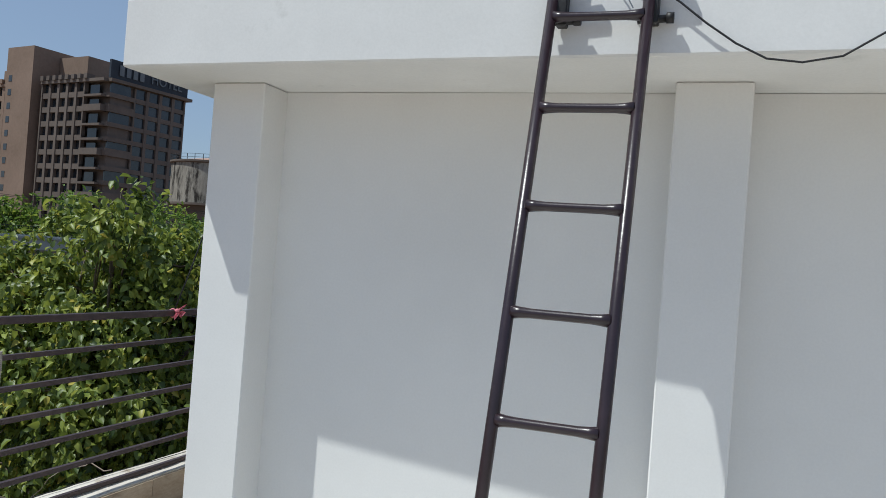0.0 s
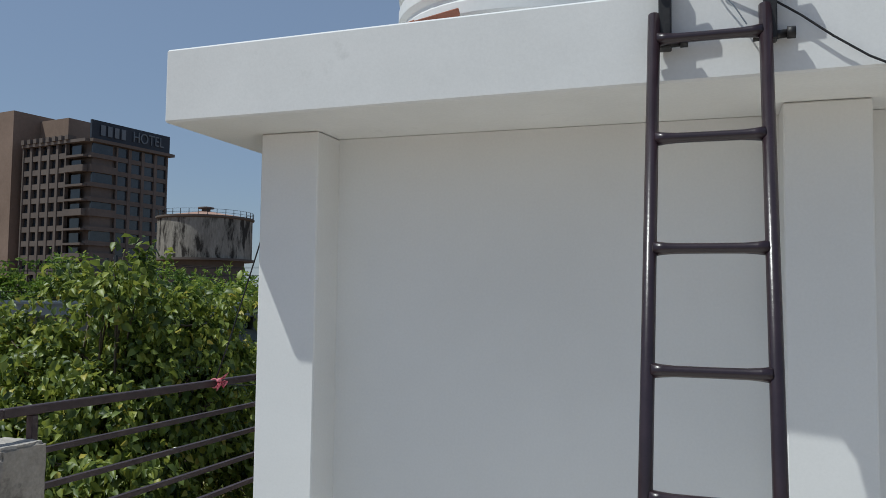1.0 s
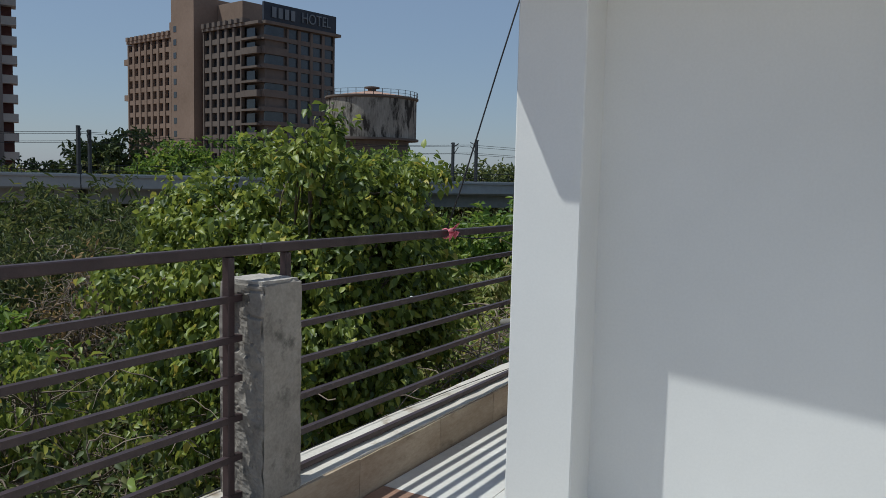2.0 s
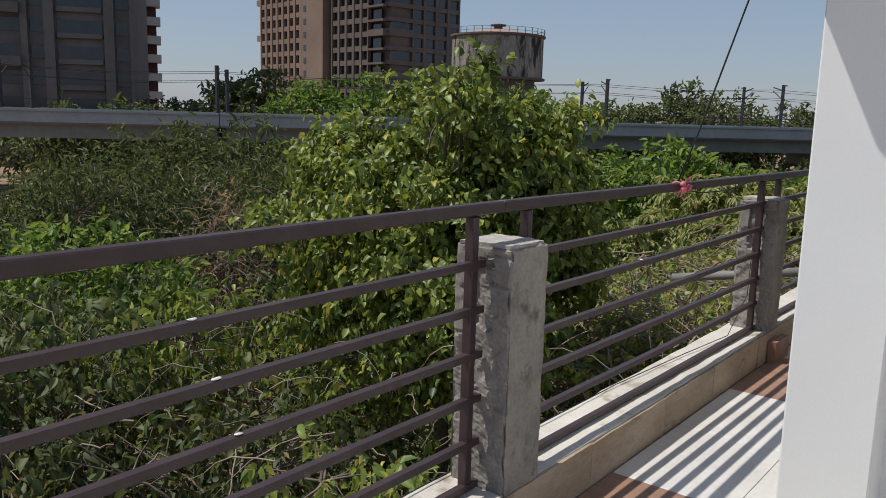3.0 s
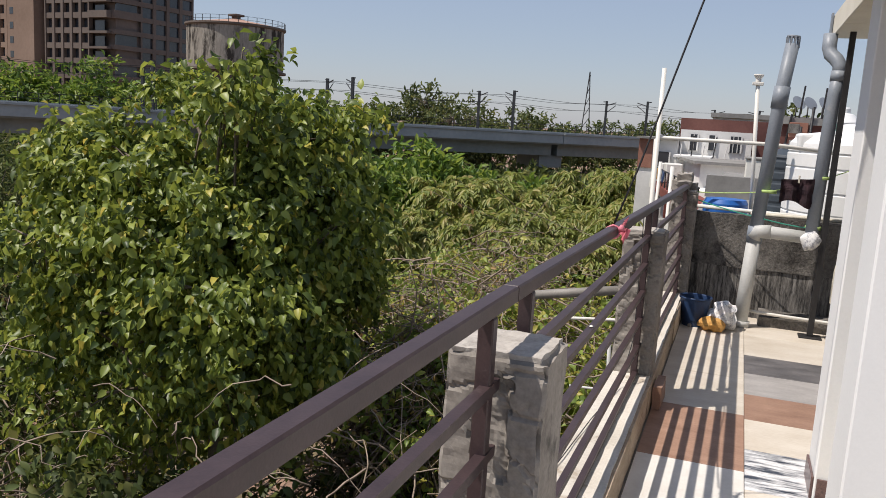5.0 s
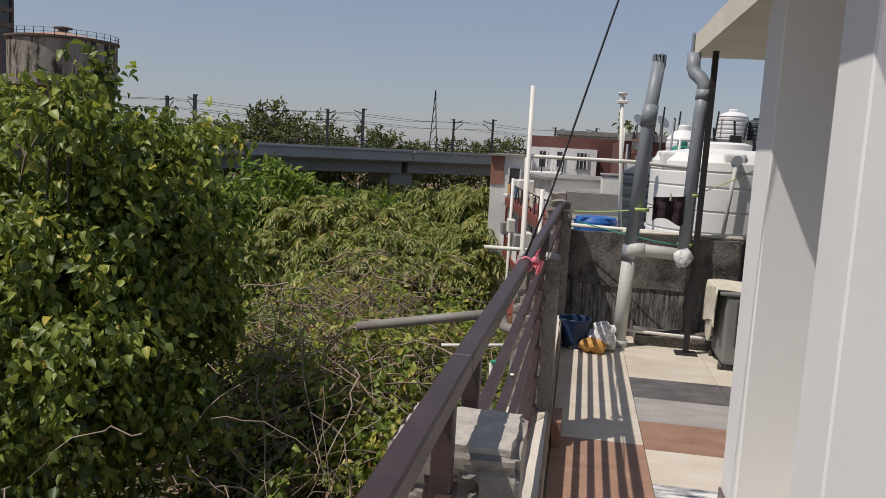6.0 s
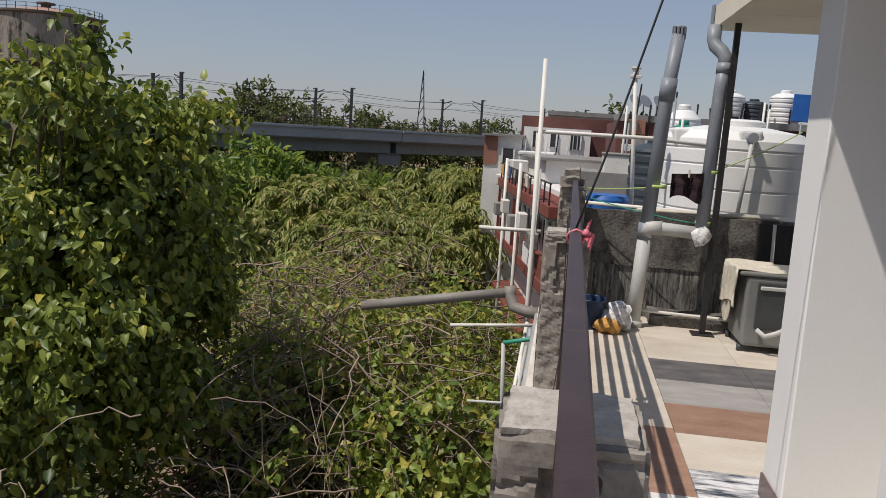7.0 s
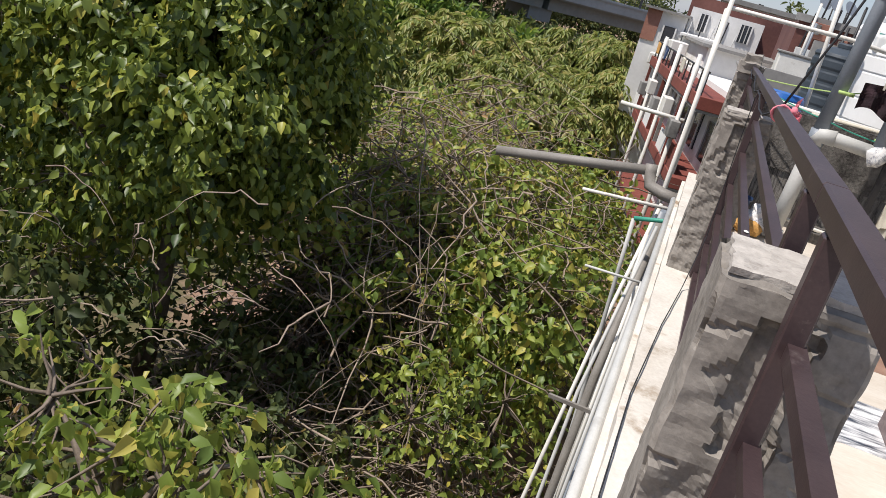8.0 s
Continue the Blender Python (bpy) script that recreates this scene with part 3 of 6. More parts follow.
post(3.10, "rough grey concrete railing post, face broken to aggregate", 1, step=0.0085)
post(5.95, "rough grey concrete railing post on a stone foot", 2, top=0.99)
post(8.55, "grey concrete railing post with loose rubble on top", 3, top=1.06, x0=-0.10, x1=0.11)
post(0.25, "rough grey concrete railing post, weathered", 4)
foot = thing("post_foot", "brown stone offcut at the foot of a railing post", "stone block", (0.12, 6.0, 0))
hang(part("block", roughen(grid_box((0.102, 5.95, -0.005), (0.15, 6.2, 0.13), 0.04), 12, 0.008), BMARBLE), foot)


def rail_x(y):
    return -0.0665 + 0.0098 * y


def rail_z(y):
    return 1.152 - 0.0092 * max(0.0, y - 3.2)


def railing():
    r = thing("railing", "brown painted steel railing with one top rail and six bars", "railing", (0, 0, 0.18))
    runs = [(-3.9, 0.28), (0.45, 3.1), (3.32, 5.98), (6.15, 8.58)]
    for a, b in ((-3.9, 3.2), (3.201, 8.84)):
        bm = box((-0.0195, a, -0.019), (0.0195, b, 0.019), 0.004)
        for v in bm.verts:
            v.co.x += rail_x(v.co.y)
            v.co.z += rail_z(v.co.y)
        hang(part("top_rail", bm, STEEL), r)
    for a, b in runs:
        for k in range(6):
            z = 0.205 + k * 0.1535
            bm = tube([(rail_x(a) + 0.006, a, z), (rail_x((a + b) / 2) + 0.006, (a + b) / 2, z - 0.003), (rail_x(b) + 0.006, b, z)], 0.0175, 4)
            hang(part("bar", bm, STEEL), r)
    for y in (0.2, 0.5, 3.03, 3.345, 5.9, 6.21, 8.5, 8.82):
        lo = 0.19 if y not in (3.345, 0.5, 6.21) else 0.96
        x = rail_x(y)
        hang(part("upright", box((x - 0.018, y, lo), (x + 0.016, y + 0.034, rail_z(y) - 0.022), 0.003), STEEL), r)
    for y, z in ((2.0, 0.974), (2.06, 0.8205), (2.12, 0.667), (4.3, 0.8205)):
        bm = bmesh.new()
        bmesh.ops.create_icosphere(bm, subdivisions=2, radius=1, matrix=Matrix.Translation((rail_x(y) + 0.008, y, z + 0.0115)) @ Matrix.Diagonal((0.008, 0.013, 0.003, 1)))
        hang(part("paint_drip", roughen(bm, 60, 0.003), PVCWHITE, None, "white paint drip"), r)
    return r


railing()


def ribbon():
    t = thing("ribbon", "faded pink cloth ribbon knotted round the top rail", "ribbon", (0, 4.64, 1.12))
    loop = [(-0.02 + 0.027 * math.cos(a), 4.64 + 0.006 * math.sin(2 * a), 1.137 + 0.025 * math.sin(a)) for a in [k * math.pi / 8 for k in range(17)]]
    hang(part("loop", roughen(tube(loop, 0.005, 6), 60, 0.003), RIBBON), t)
    hang(part("knot", roughen(lathe([(0.001, -0.013), (0.011, -0.008), (0.014, 0.0), (0.010, 0.009), (0.001, 0.013)], (0.012, 4.64, 1.155), 10), 90, 0.005), RIBBON), t)
    for s, (dx, dy, dz) in enumerate(((0.03, -0.03, -0.03), (0.035, 0.03, -0.02), (0.02, 0.055, 0.035))):
        bm = bmesh.new()
        a = Vector((0.006, 4.64, 1.15))
        rows = []
        for k in range(6):
            f = k / 5
            c = a + Vector((dx, dy, dz)) * f + noise.noise_vector(Vector((k * 0.9, s * 3.1, 0))) * 0.012
            wdt = Vector((0.003, 0.012, 0.013)) * (0.4 + f)
            rows.append((bm.verts.new(c - wdt), bm.verts.new(c + wdt)))
        for (p, q), (u, v) in zip(rows, rows[1:]):
            bm.faces.new((p, q, v, u))
        bmesh.ops.solidify(bm, geom=bm.faces[:], thickness=0.002)
        hang(part("tail", bm, RIBBON), t)


ribbon()


# ---- ladder against the slab ----
def ladder():
    t = thing("ladder", "dark maroon welded steel pipe ladder leaning on the slab", "ladder", (2.68, 2.64, 0))
    lean = 0.28

    def at(x, z):
        return Vector((x, 3.245 + (z - 2.153) * lean, z))

    for x in (2.513, 2.855):
        hang(part("stile", tube([at(x, 0.0), at(x, 1.3), at(x, 2.585)], 0.0205, 14), LADDER), t)
    for z in (0.06, 0.41, 0.76, 1.107, 1.443, 1.797, 2.148, 2.495):
        a, b = at(2.513, z), at(2.855, z)
        pts = [a.lerp(b, f) for f in (0.03, 0.12, 0.22, 0.5, 0.78, 0.88, 0.97)]
        hang(part("rung", tube(pts, [0.0235, 0.019, 0.0165, 0.016, 0.0165, 0.019, 0.0235], 12), LADDER), t)
    for x in (2.545, 2.868):
        b = thing("ladder_bracket", "black iron angle bracket bolted to the slab edge", "bracket", (x, 3.40, 2.5), group="ladder brackets")
        hang(part("plate", box((x - 0.018, 3.352, 2.47), (x + 0.022, 3.404, 2.76), 0.004), BLACKIRON), b)
        hang(part("arm", box((x - 0.045, 3.32, 2.70), (x + 0.06, 3.35, 2.735), 0.004), BLACKIRON), b)
        hang(part("clamp", tube([(x - 0.05, 3.372, 2.485), (x + 0.055, 3.372, 2.49)], 0.014, 6), BLACKIRON), b)
        hang(part("bolt", tube([(x + 0.05, 3.36, 2.488), (x + 0.075, 3.36, 2.488)], 0.02, 6), BLACKIRON), b)


ladder()

# loose cable hanging over the slab edge
t = thing("loose_cable", "thin black cable drooping along the slab face", "cable", (3.3, 3.38, 2.4))
pts = [(2.72, 3.39, 2.665), (2.84, 3.37, 2.63), (2.96, 3.372, 2.545), (3.05, 3.37, 2.47), (3.15, 3.37, 2.398), (3.25, 3.37, 2.345), (3.36, 3.365, 2.33), (3.48, 3.36, 2.348), (3.61, 3.36, 2.43), (3.8, 3.355, 2.56), (3.95, 3.36, 2.68)]
hang(part("strand", tube(pts, 0.0038, 6), WIRE), t)
t = thing("loose_wire", "thin twisted wire tied over the slab edge", "cable", (2.75, 3.39, 2.6))
hang(part("strand", tube([(2.69, 3.41, 2.69), (2.715, 3.385, 2.655), (2.76, 3.375, 2.60), (2.80, 3.37, 2.53)], 0.0025, 5), PVCGREY), t)


# ---- water tanks ----
def water_tank(label, at, radius, height, material, ribs, group="water tanks", lid=0.2):
    t = thing("water_tank", label, "water tank", at, group=group)
    prof = [(radius * 0.97, 0)]
    body = height * 0.82
    for k in range(ribs):
        z = body * (k + 0.12) / ribs
        st = body / ribs
        prof += [(radius, z), (radius, z + st * 0.5), (radius * 0.965, z + st * 0.62), (radius * 0.965, z + st * 0.8)]
    prof += [(radius, body), (radius * 0.96, body + 0.03), (radius * 0.6, height * 0.93), (radius * 0.36, height * 0.95)]
    part("barrel", lathe(prof, (0, 0, 0), 48), material, t)
    part("lid", lathe([(radius * 0.36, 0), (radius * 0.36, height * 0.05), (radius * 0.3, height * 0.07)], (0, 0, height * 0.952), 32), material, t)
    part("outlet", tube([(0, -radius * 0.9, 0.07), (0, -radius - 0.08, 0.07)], 0.03), PVCWHITE, t)
    return t


water_tank("white ribbed plastic water tank on the stair room roof", (1.75, 4.75, 2.68), 0.66, 1.35, PLTANK, 9)
water_tank("white ribbed plastic water tank on the stair room roof", (3.95, 4.75, 2.68), 0.66, 1.35, PLTANK, 9)
tiles = thing("roof_tiles", "stack of flat terracotta tiles leaning on the tank", "tile stack", (1.3, 3.9, 2.68))
for k in range(2):
    o = part("tile", box((-0.21, -0.14, 0), (0.21, 0.14, 0.03), 0.003), BRICKP, tiles)
    o.matrix_basis = pose(-0.02 + 0.17 * k, 0.0, 0.075 + 0.045 * k, 12, -17, 8 + 9 * k)


def big_tank():
    t = thing("water_tank", "large off-white plastic water tank behind the parapet", "water tank", (1.52, 10.1, 0.72))
    prof = [(0.66, 0)]
    for z in (0.14, 0.34, 0.56, 0.70):
        prof += [(0.68, z - 0.05), (0.68, z), (0.672, z + 0.006), (0.672, z + 0.018), (0.68, z + 0.024)]
    prof += [(0.67, 0.80), (0.60, 0.88), (0.30, 0.93)]
    part("barrel", lathe(prof, (0, 0, 0), 56), PLTANK, t)
    part("lid", lathe([(0.26, 0), (0.26, 0.05), (0.2, 0.07)], (0, 0, 0.93), 32), PLTANK, t)
    part("ridge", box((-0.62, -0.36, 0.74), (-0.3, 0.2, 0.89), 0.03, segs=3), PLTANK, t)
    part("shoulder", box((-0.1, -0.66, 0.6), (0.1, -0.5, 0.9), 0.03, segs=3), PLTANK, t)
    part("outlet_pipe", tube([(0.0, -0.74, 0.84), (-0.07, -0.76, 0.1)], 0.018), PVCPALE, t)
    part("outlet_cap", tube([(0, -0.64, 0.82), (0, -0.76, 0.83)], 0.045, 12), PVCGREY, t)


big_tank()


# ---- drain pipes and struts at the end of the terrace ----
def drain_pipe():
    t = thing("vent_pipe", "tall grey drain vent pipe with a slotted cap", "pipe", (0.575, 8.42, 0))
    hang(part("lower_length", tube([(0.558, 8.40, 0.0), (0.594, 8.43, 0.80)], 0.056, 20), PVCPALE, None, "sun-bleached whitish lower length"), t)
    hang(part("upper_length", tube([(0.594, 8.43, 0.78), (0.660, 8.465, 1.90), (0.698, 8.48, 2.28)], 0.053, 20), PVCGREY), t)
    hang(part("socket", tube([(0.590, 8.428, 0.70), (0.596, 8.432, 0.83)], 0.062, 20), PVCGREY), t)
    hang(part("socket", tube([(0.653, 8.462, 1.78), (0.663, 8.467, 1.95)], 0.062, 20), PVCGREY), t)
    for k in range(10):
        a = k * math.pi / 5
        x, y = 0.699 + 0.045 * math.cos(a), 8.48 + 0.045 * math.sin(a)
        hang(part("cap_slat", box((x - 0.008, y - 0.008, 2.25), (x + 0.008, y + 0.008, 2.335), 0.002), PVCGREY), t)
    hang(part("cap_ring", tube([(0.700, 8.48, 2.33), (0.701, 8.48, 2.345)], 0.05, 20), PVCGREY), t)
    hang(part("foot_collar", tube([(0.557, 8.40, 0.0), (0.560, 8.402, 0.05)], 0.075, 18), PVCPALE), t)
    t = thing("down_pipe", "grey rainwater pipe with a branch joined to the vent pipe", "pipe", (1.0, 8.4, 0.75))
    hang(part("branch", tube([(0.60, 8.41, 0.80), (0.70, 8.38, 0.80), (0.99, 8.36, 0.785)], 0.05, 18), PVCPALE), t)
    hang(part("elbow", tube([(0.592, 8.41, 0.74), (0.612, 8.40, 0.795), (0.71, 8.378, 0.80)], 0.058, 18), PVCPALE), t)
    hang(part("riser", tube([(1.0, 8.36, 0.76), (1.035, 8.40, 1.9), (1.05, 8.42, 2.06)], 0.05, 18), PVCGREY), t)
    hang(part("offset_bend", tube([(1.05, 8.42, 2.02), (1.05, 8.42, 2.12), (1.02, 8.45, 2.17), (0.98, 8.49, 2.21), (0.965, 8.51, 2.26), (0.965, 8.52, 2.366)], 0.053, 18), PVCGREY), t)
    hang(part("socket", tube([(1.05, 8.42, 2.0), (1.052, 8.422, 2.08)], 0.06, 18), PVCGREY), t)
    hang(part("wrapped_rag", roughen(tube([(0.95, 8.34, 0.74), (1.0, 8.33, 0.765), (1.05, 8.34, 0.80)], [0.055, 0.07, 0.05], 12), 30, 0.03), CLOTHW, None, "printed plastic rag tied over the joint"), t)
    t = thing("steel_strut", "black square steel prop holding up the slab edge", "post", (1.084, 8.34, 0))
    hang(part("bar", tube([(1.084, 8.33, 0.0), (1.105, 8.36, 2.366)], 0.030, 4), BLACKIRON), t)
    hang(part("foot_plate", box((1.0, 8.26, 0.0), (1.17, 8.40, 0.012), 0.002), BLACKIRON), t)


drain_pipe()

t = thing("floor_pipe", "white water pipe lying along the foot of the wall", "pipe", (0.9, 8.78, 0.12))
hang(part("run", tube([(0.55, 8.47, 0.13), (0.75, 8.48, 0.115), (1.3, 8.47, 0.105), (1.5, 8.46, 0.1)], 0.013), PVCWHITE), t)
t = thing("parapet_pipe", "white water pipe resting along the parapet top", "pipe", (0.9, 8.95, 0.89))
hang(part("run", tube([(0.02, 8.95, 0.915), (0.8, 8.95, 0.90), (1.66, 8.95, 0.895)], 0.018), PVCWHITE), t)
t = thing("parapet_batten", "pale bamboo batten lying on the parapet", "batten", (1.3, 8.9, 0.88))
hang(part("batten", tube([(0.55, 8.9, 0.89), (1.0, 8.88, 0.895), (1.7, 8.9, 0.89)], 0.015, 6), CLOTHC), t)


# ---- clothes lines and washing ----
def lines():
    def sag(a, b, drop, n=10):
        a, b = Vector(a), Vector(b)
        return [a.lerp(b, k / n) - Vector((0, 0, drop * 4 * (k / n) * (1 - k / n))) for k in range(n + 1)]

    t = thing("clothes_line", "yellow-green cord strung between the pipes", "cord", (0.6, 8.5, 1.1))
    hang(part("cord", tube(sag((0.05, 8.72, 1.05), (0.66, 8.42, 1.12), 0.012), 0.005, 5), CORD), t)
    hang(part("cord", tube(sag((0.66, 8.42, 1.12), (1.9, 9.3, 1.62), 0.05), 0.005, 5), CORD), t)
    hang(part("cord", tube(sag((0.05, 8.72, 1.0), (0.64, 8.40, 0.90), 0.01), 0.005, 5), HOSE), t)
    hang(part("cord", tube(sag((0.64, 8.40, 0.90), (1.06, 8.36, 0.86), 0.01), 0.005, 5), HOSE), t)
    for p, r in (((0.655, 8.42, 1.12), 0.062), ((1.03, 8.39, 1.26), 0.06), ((1.01, 8.38, 0.87), 0.06)):
        hang(part("knot", roughen(tube([Vector(p) - Vector((0, 0, 0.012)), Vector(p) + Vector((0, 0, 0.012))], r, 14), 60, 0.008), CORD), t)
    c = thing("cloth", "small dark maroon cloth pegged to the line", "cloth", (0.86, 8.3, 1.14))
    bm = bmesh.new()
    bmesh.ops.create_grid(bm, x_segments=14, y_segments=10, size=0.5)
    for v in bm.verts:
        u, w = v.co.x + 0.5, v.co.y + 0.5
        v.co = Vector((0.735 + 0.25 * u, 8.33 + 0.02 * math.sin(u * 14) + 0.03 * noise.noise(Vector((u * 4, w * 3, 0))), 1.045 + 0.185 * w + 0.03 * (1 - w) * math.sin(u * 5) + 0.02 * u * w))
    bmesh.ops.solidify(bm, geom=bm.faces[:], thickness=0.004)
    hang(part("fabric", bm, CLOTHD), c)
    hang(part("peg", box((0.855, 8.31, 1.21), (0.868, 8.33, 1.27), 0.002), CLOTHC), c)


lines()


def washing_machine():
    t = thing("washing_machine", "grey plastic washing machine with a dented side", "washing machine", (1.45, 8.170, 0))
    bm = box((1.25, 7.870, 0.05), (1.78, 8.420, 0.62), 0.03, segs=3)
    for v in bm.verts:
        if v.co.z < 0.2:
            v.co.x += 0.03 * (1.4 - v.co.x)
    hang(part("body", bm, WASHER), t)
    hang(part("lid", box((1.19, 7.860, 0.622), (1.79, 8.430, 0.655), 0.014, segs=2), WASHER), t)
    hang(part("front_panel", box((1.34, 7.856, 0.2), (1.7, 7.869, 0.58), 0.006), WASHDARK), t)
    hang(part("panel_grip", box((1.36, 7.840, 0.52), (1.6, 7.870, 0.55), 0.006), PVCPALE), t)
    hang(part("side_grille", tube([(1.196, 8.280, 0.33), (1.188, 8.280, 0.33)], 0.17, 28), CLOTHC, None, "pale round ribbed side grille"), t)
    hang(part("drain_hose", tube([(1.36, 7.840, 0.2), (1.42, 7.800, 0.16), (1.5, 7.790, 0.19), (1.6, 7.800, 0.24)], 0.02), PVCPALE), t)
    for x in (1.26, 1.72):
        for y in (7.920, 8.370):
            hang(part("foot", tube([(x, y, 0.0), (x, y, 0.052)], 0.025, 10), WASHDARK), t)
    t.scale = (0.86, 0.92, 0.9)
    c = thing("towel", "cream cotton cloth draped over the washing machine", "towel", (1.3, 8.170, 0.7))
    bm = bmesh.new()
    bmesh.ops.create_grid(bm, x_segments=22, y_segments=14, size=0.5)
    for v in bm.verts:
        u, w = v.co.x + 0.5, v.co.y + 0.5
        s = u * 0.62
        y = 7.890 + 0.5 * w + 0.02 * math.sin(s * 20)
        if s < 0.28:
            v.co = Vector((1.172 - 0.012 * math.sin(w * 22), y, 0.665 - 0.28 + s + 0.03 * math.sin(w * 5)))
        else:
            v.co = Vector((1.172 + s - 0.28, y, 0.668 + 0.008 * math.sin(w * 17 + s * 9)))
    bmesh.ops.solidify(bm, geom=bm.faces[:], thickness=0.006)
    for f in bm.faces:
        f.smooth = True
    hang(part("fabric", bm, CLOTHC), c)
    c.location += Vector((0.036, 0.02, -0.066))


washing_machine()


def bucket_and_bag():
    t = thing("bucket", "dark blue plastic bucket beside the railing post", "bucket", (0.20, 8.22, 0))
    part("body", lathe([(0.09, 0), (0.12, 0.22), (0.13, 0.225), (0.13, 0.24), (0.115, 0.236), (0.10, 0.05)], (0, 0, 0.0), 28), BLUEBUCKET, t)
    t = thing("cloth_bundle", "crumpled white checked bag with orange rags", "bag", (0.405, 8.18, 0))
    bm = bmesh.new()
    bmesh.ops.create_icosphere(bm, subdivisions=4, radius=1, matrix=Matrix.Translation((0.02, 0.02, 0.11)) @ Matrix.Diagonal((0.11, 0.10, 0.115, 1)))
    for v in bm.verts:
        v.co += noise.noise_vector(v.co * 14) * 0.045
        v.co.z = max(v.co.z, 0.002)
    part("bag", bm, CLOTHW, t)
    bm = bmesh.new()
    bmesh.ops.create_icosphere(bm, subdivisions=3, radius=1, matrix=Matrix.Translation((-0.06, -0.1, 0.055)) @ Matrix.Diagonal((0.1, 0.07, 0.055, 1)))
    for v in bm.verts:
        v.co += noise.noise_vector(v.co * 20) * 0.03
        v.co.z = max(v.co.z, 0.002)
    part("rag", bm, CLOTHO, t, "orange rag")
    t = thing("rubble", "small loose stones and grit beside the kerb", "rubble", (0.2, 8.3, 0), kind="stuff")
    bm = bmesh.new()
    rng = random.Random(5)
    for k in range(40):
        r = 0.008 + 0.02 * rng.random()
        bmesh.ops.create_icosphere(bm, subdivisions=1, radius=r, matrix=Matrix.Translation((-0.06 + 0.3 * rng.random(), -0.18 + 0.4 * rng.random(), r * 0.6)))
    part("stones", roughen(bm, 50, 0.008), CONC, t)
    for k, (x, y, z, s) in enumerate(((-0.03, 8.6, 1.065, 0.07), (0.03, 8.7, 1.065, 0.06), (-0.01, 8.65, 1.14, 0.06))):
        t = thing("rubble_block", "broken lump of pale concrete lying on the post", "rubble", (x, y, z), group="lumps on the post")
        part("lump", roughen(grid_box((-s, -s, 0), (s, s, s * 1.1), 0.03), 14, 0.02, k), CONC, t)


bucket_and_bag()


# ---- pipes outside the railing ----
def outside_pipes():
    def pipe(label, pts, r, material, group="outside pipes", name="pipe"):
        t = thing(name, label, "pipe", pts[0], group=group)
        hang(part("run", tube(pts, r, 12), material), t)
        return t

    pipe("tall white water pipe standing up beside the railing end", [(-0.29, 9.1, GZ), (-0.305, 9.1, -0.4), (-0.315, 9.1, 2.11)], 0.02, PVCWHITE)
    pipe("white pipe frame over the neighbour parapet", [(-0.29, 9.12, GZ), (-0.30, 9.12, 0.2), (-0.33, 9.12, 1.47), (-0.30, 9.12, 1.49), (0.64, 9.15, 1.49), (1.2, 9.2, 1.45)], 0.018, PVCWHITE)
    t = pipe("thick grey waste pipe sticking out over the bushes", [(-1.86, 9.25, -0.243), (-0.46, 9.05, 0.055)], 0.045, PVCDIRTY)
    hang(part("elbow", tube([(-0.47, 9.05, 0.11), (-0.46, 9.04, 0.04), (-0.43, 9.0, -0.06), (-0.30, 8.96, -0.09), (-0.17, 8.9, -0.09)], 0.052, 14), PVCDIRTY), t)
    pipe("thin white overflow pipe sticking out of the wall", [(-0.914, 8.5, -0.161), (-0.165, 8.5, -0.09)], 0.014, PVCWHITE)
    t = pipe("thin bent drain pipe ending in a green hose", [(-0.43, 8.0, -0.14), (-0.41, 8.0, -0.55), (-0.3, 7.9, -2.5), (-0.26, 7.85, GZ)], 0.016, PVCPALE)
    hang(part("hose", tube([(-0.43, 8.0, -0.135), (-0.2, 8.0, -0.08), (-0.166, 8.0, -0.075)], 0.017), HOSE), t)
    pipe("thin pale pipe run down the outer wall", [(-0.24, 7.6, -0.5), (-0.25, 7.5, -2), (-0.25, 7.4, GZ)], 0.014, PVCWHITE)
    pipe("thin pale pipe run down the outer wall", [(-0.30, 8.3, -0.3), (-0.27, 8.2, -2), (-0.25, 8.1, GZ)], 0.013, PVCWHITE)
    pipe("grey soil pipe run down the outer wall", [(-0.245, 8.85, -0.2), (-0.235, 8.85, GZ)], 0.055, PVCGREY)
    pipe("thin grey conduit run down the outer wall", [(-0.2, 6.9, -0.1), (-0.2, 6.9, GZ)], 0.012, PVCGREY)
    pipe("thin pale pipe run down the outer wall", [(-0.22, 6.3, -0.05), (-0.23, 6.2, -2.0), (-0.22, 6.1, GZ)], 0.012, PVCPALE)
    pipe("thin pale pipe sticking out of the wall", [(-0.62, 7.4, -0.42), (-0.165, 7.4, -0.40)], 0.009, PVCPALE)
    pipe("grey cable channel along the outer ledge", [(-0.205, 0.5, -0.03), (-0.205, 8.6, -0.03)], 0.02, PVCPALE)
    pipe("thin white pole sticking out from the neighbour wall", [(-2.0, 21.3, -0.85), (-0.5, 20.9, -0.8)], 0.05, PVCWHITE)
    t = thing("mobile_mast", "white pole carrying a small lamp bracket on the next roof", "pole", (0.55, 9.6, 0.7))
    hang(part("pole", tube([(0.57, 9.6, 0.7), (0.49, 9.6, 2.02)], 0.019, 10), PVCWHITE), t)
    hang(part("bracket", box((0.44, 9.57, 2.02), (0.54, 9.63, 2.05), 0.005), PVCWHITE), t)
    hang(part("cup", lathe([(0.025, 0), (0.025, 0.03), (0.045, 0.06), (0.045, 0.07)], (0.49, 9.6, 2.05), 14), PVCWHITE), t)
    t = thing("slack_cable", "thin black wire lying along the kerb and up a post", "cable", (-0.18, 4, 0.19))
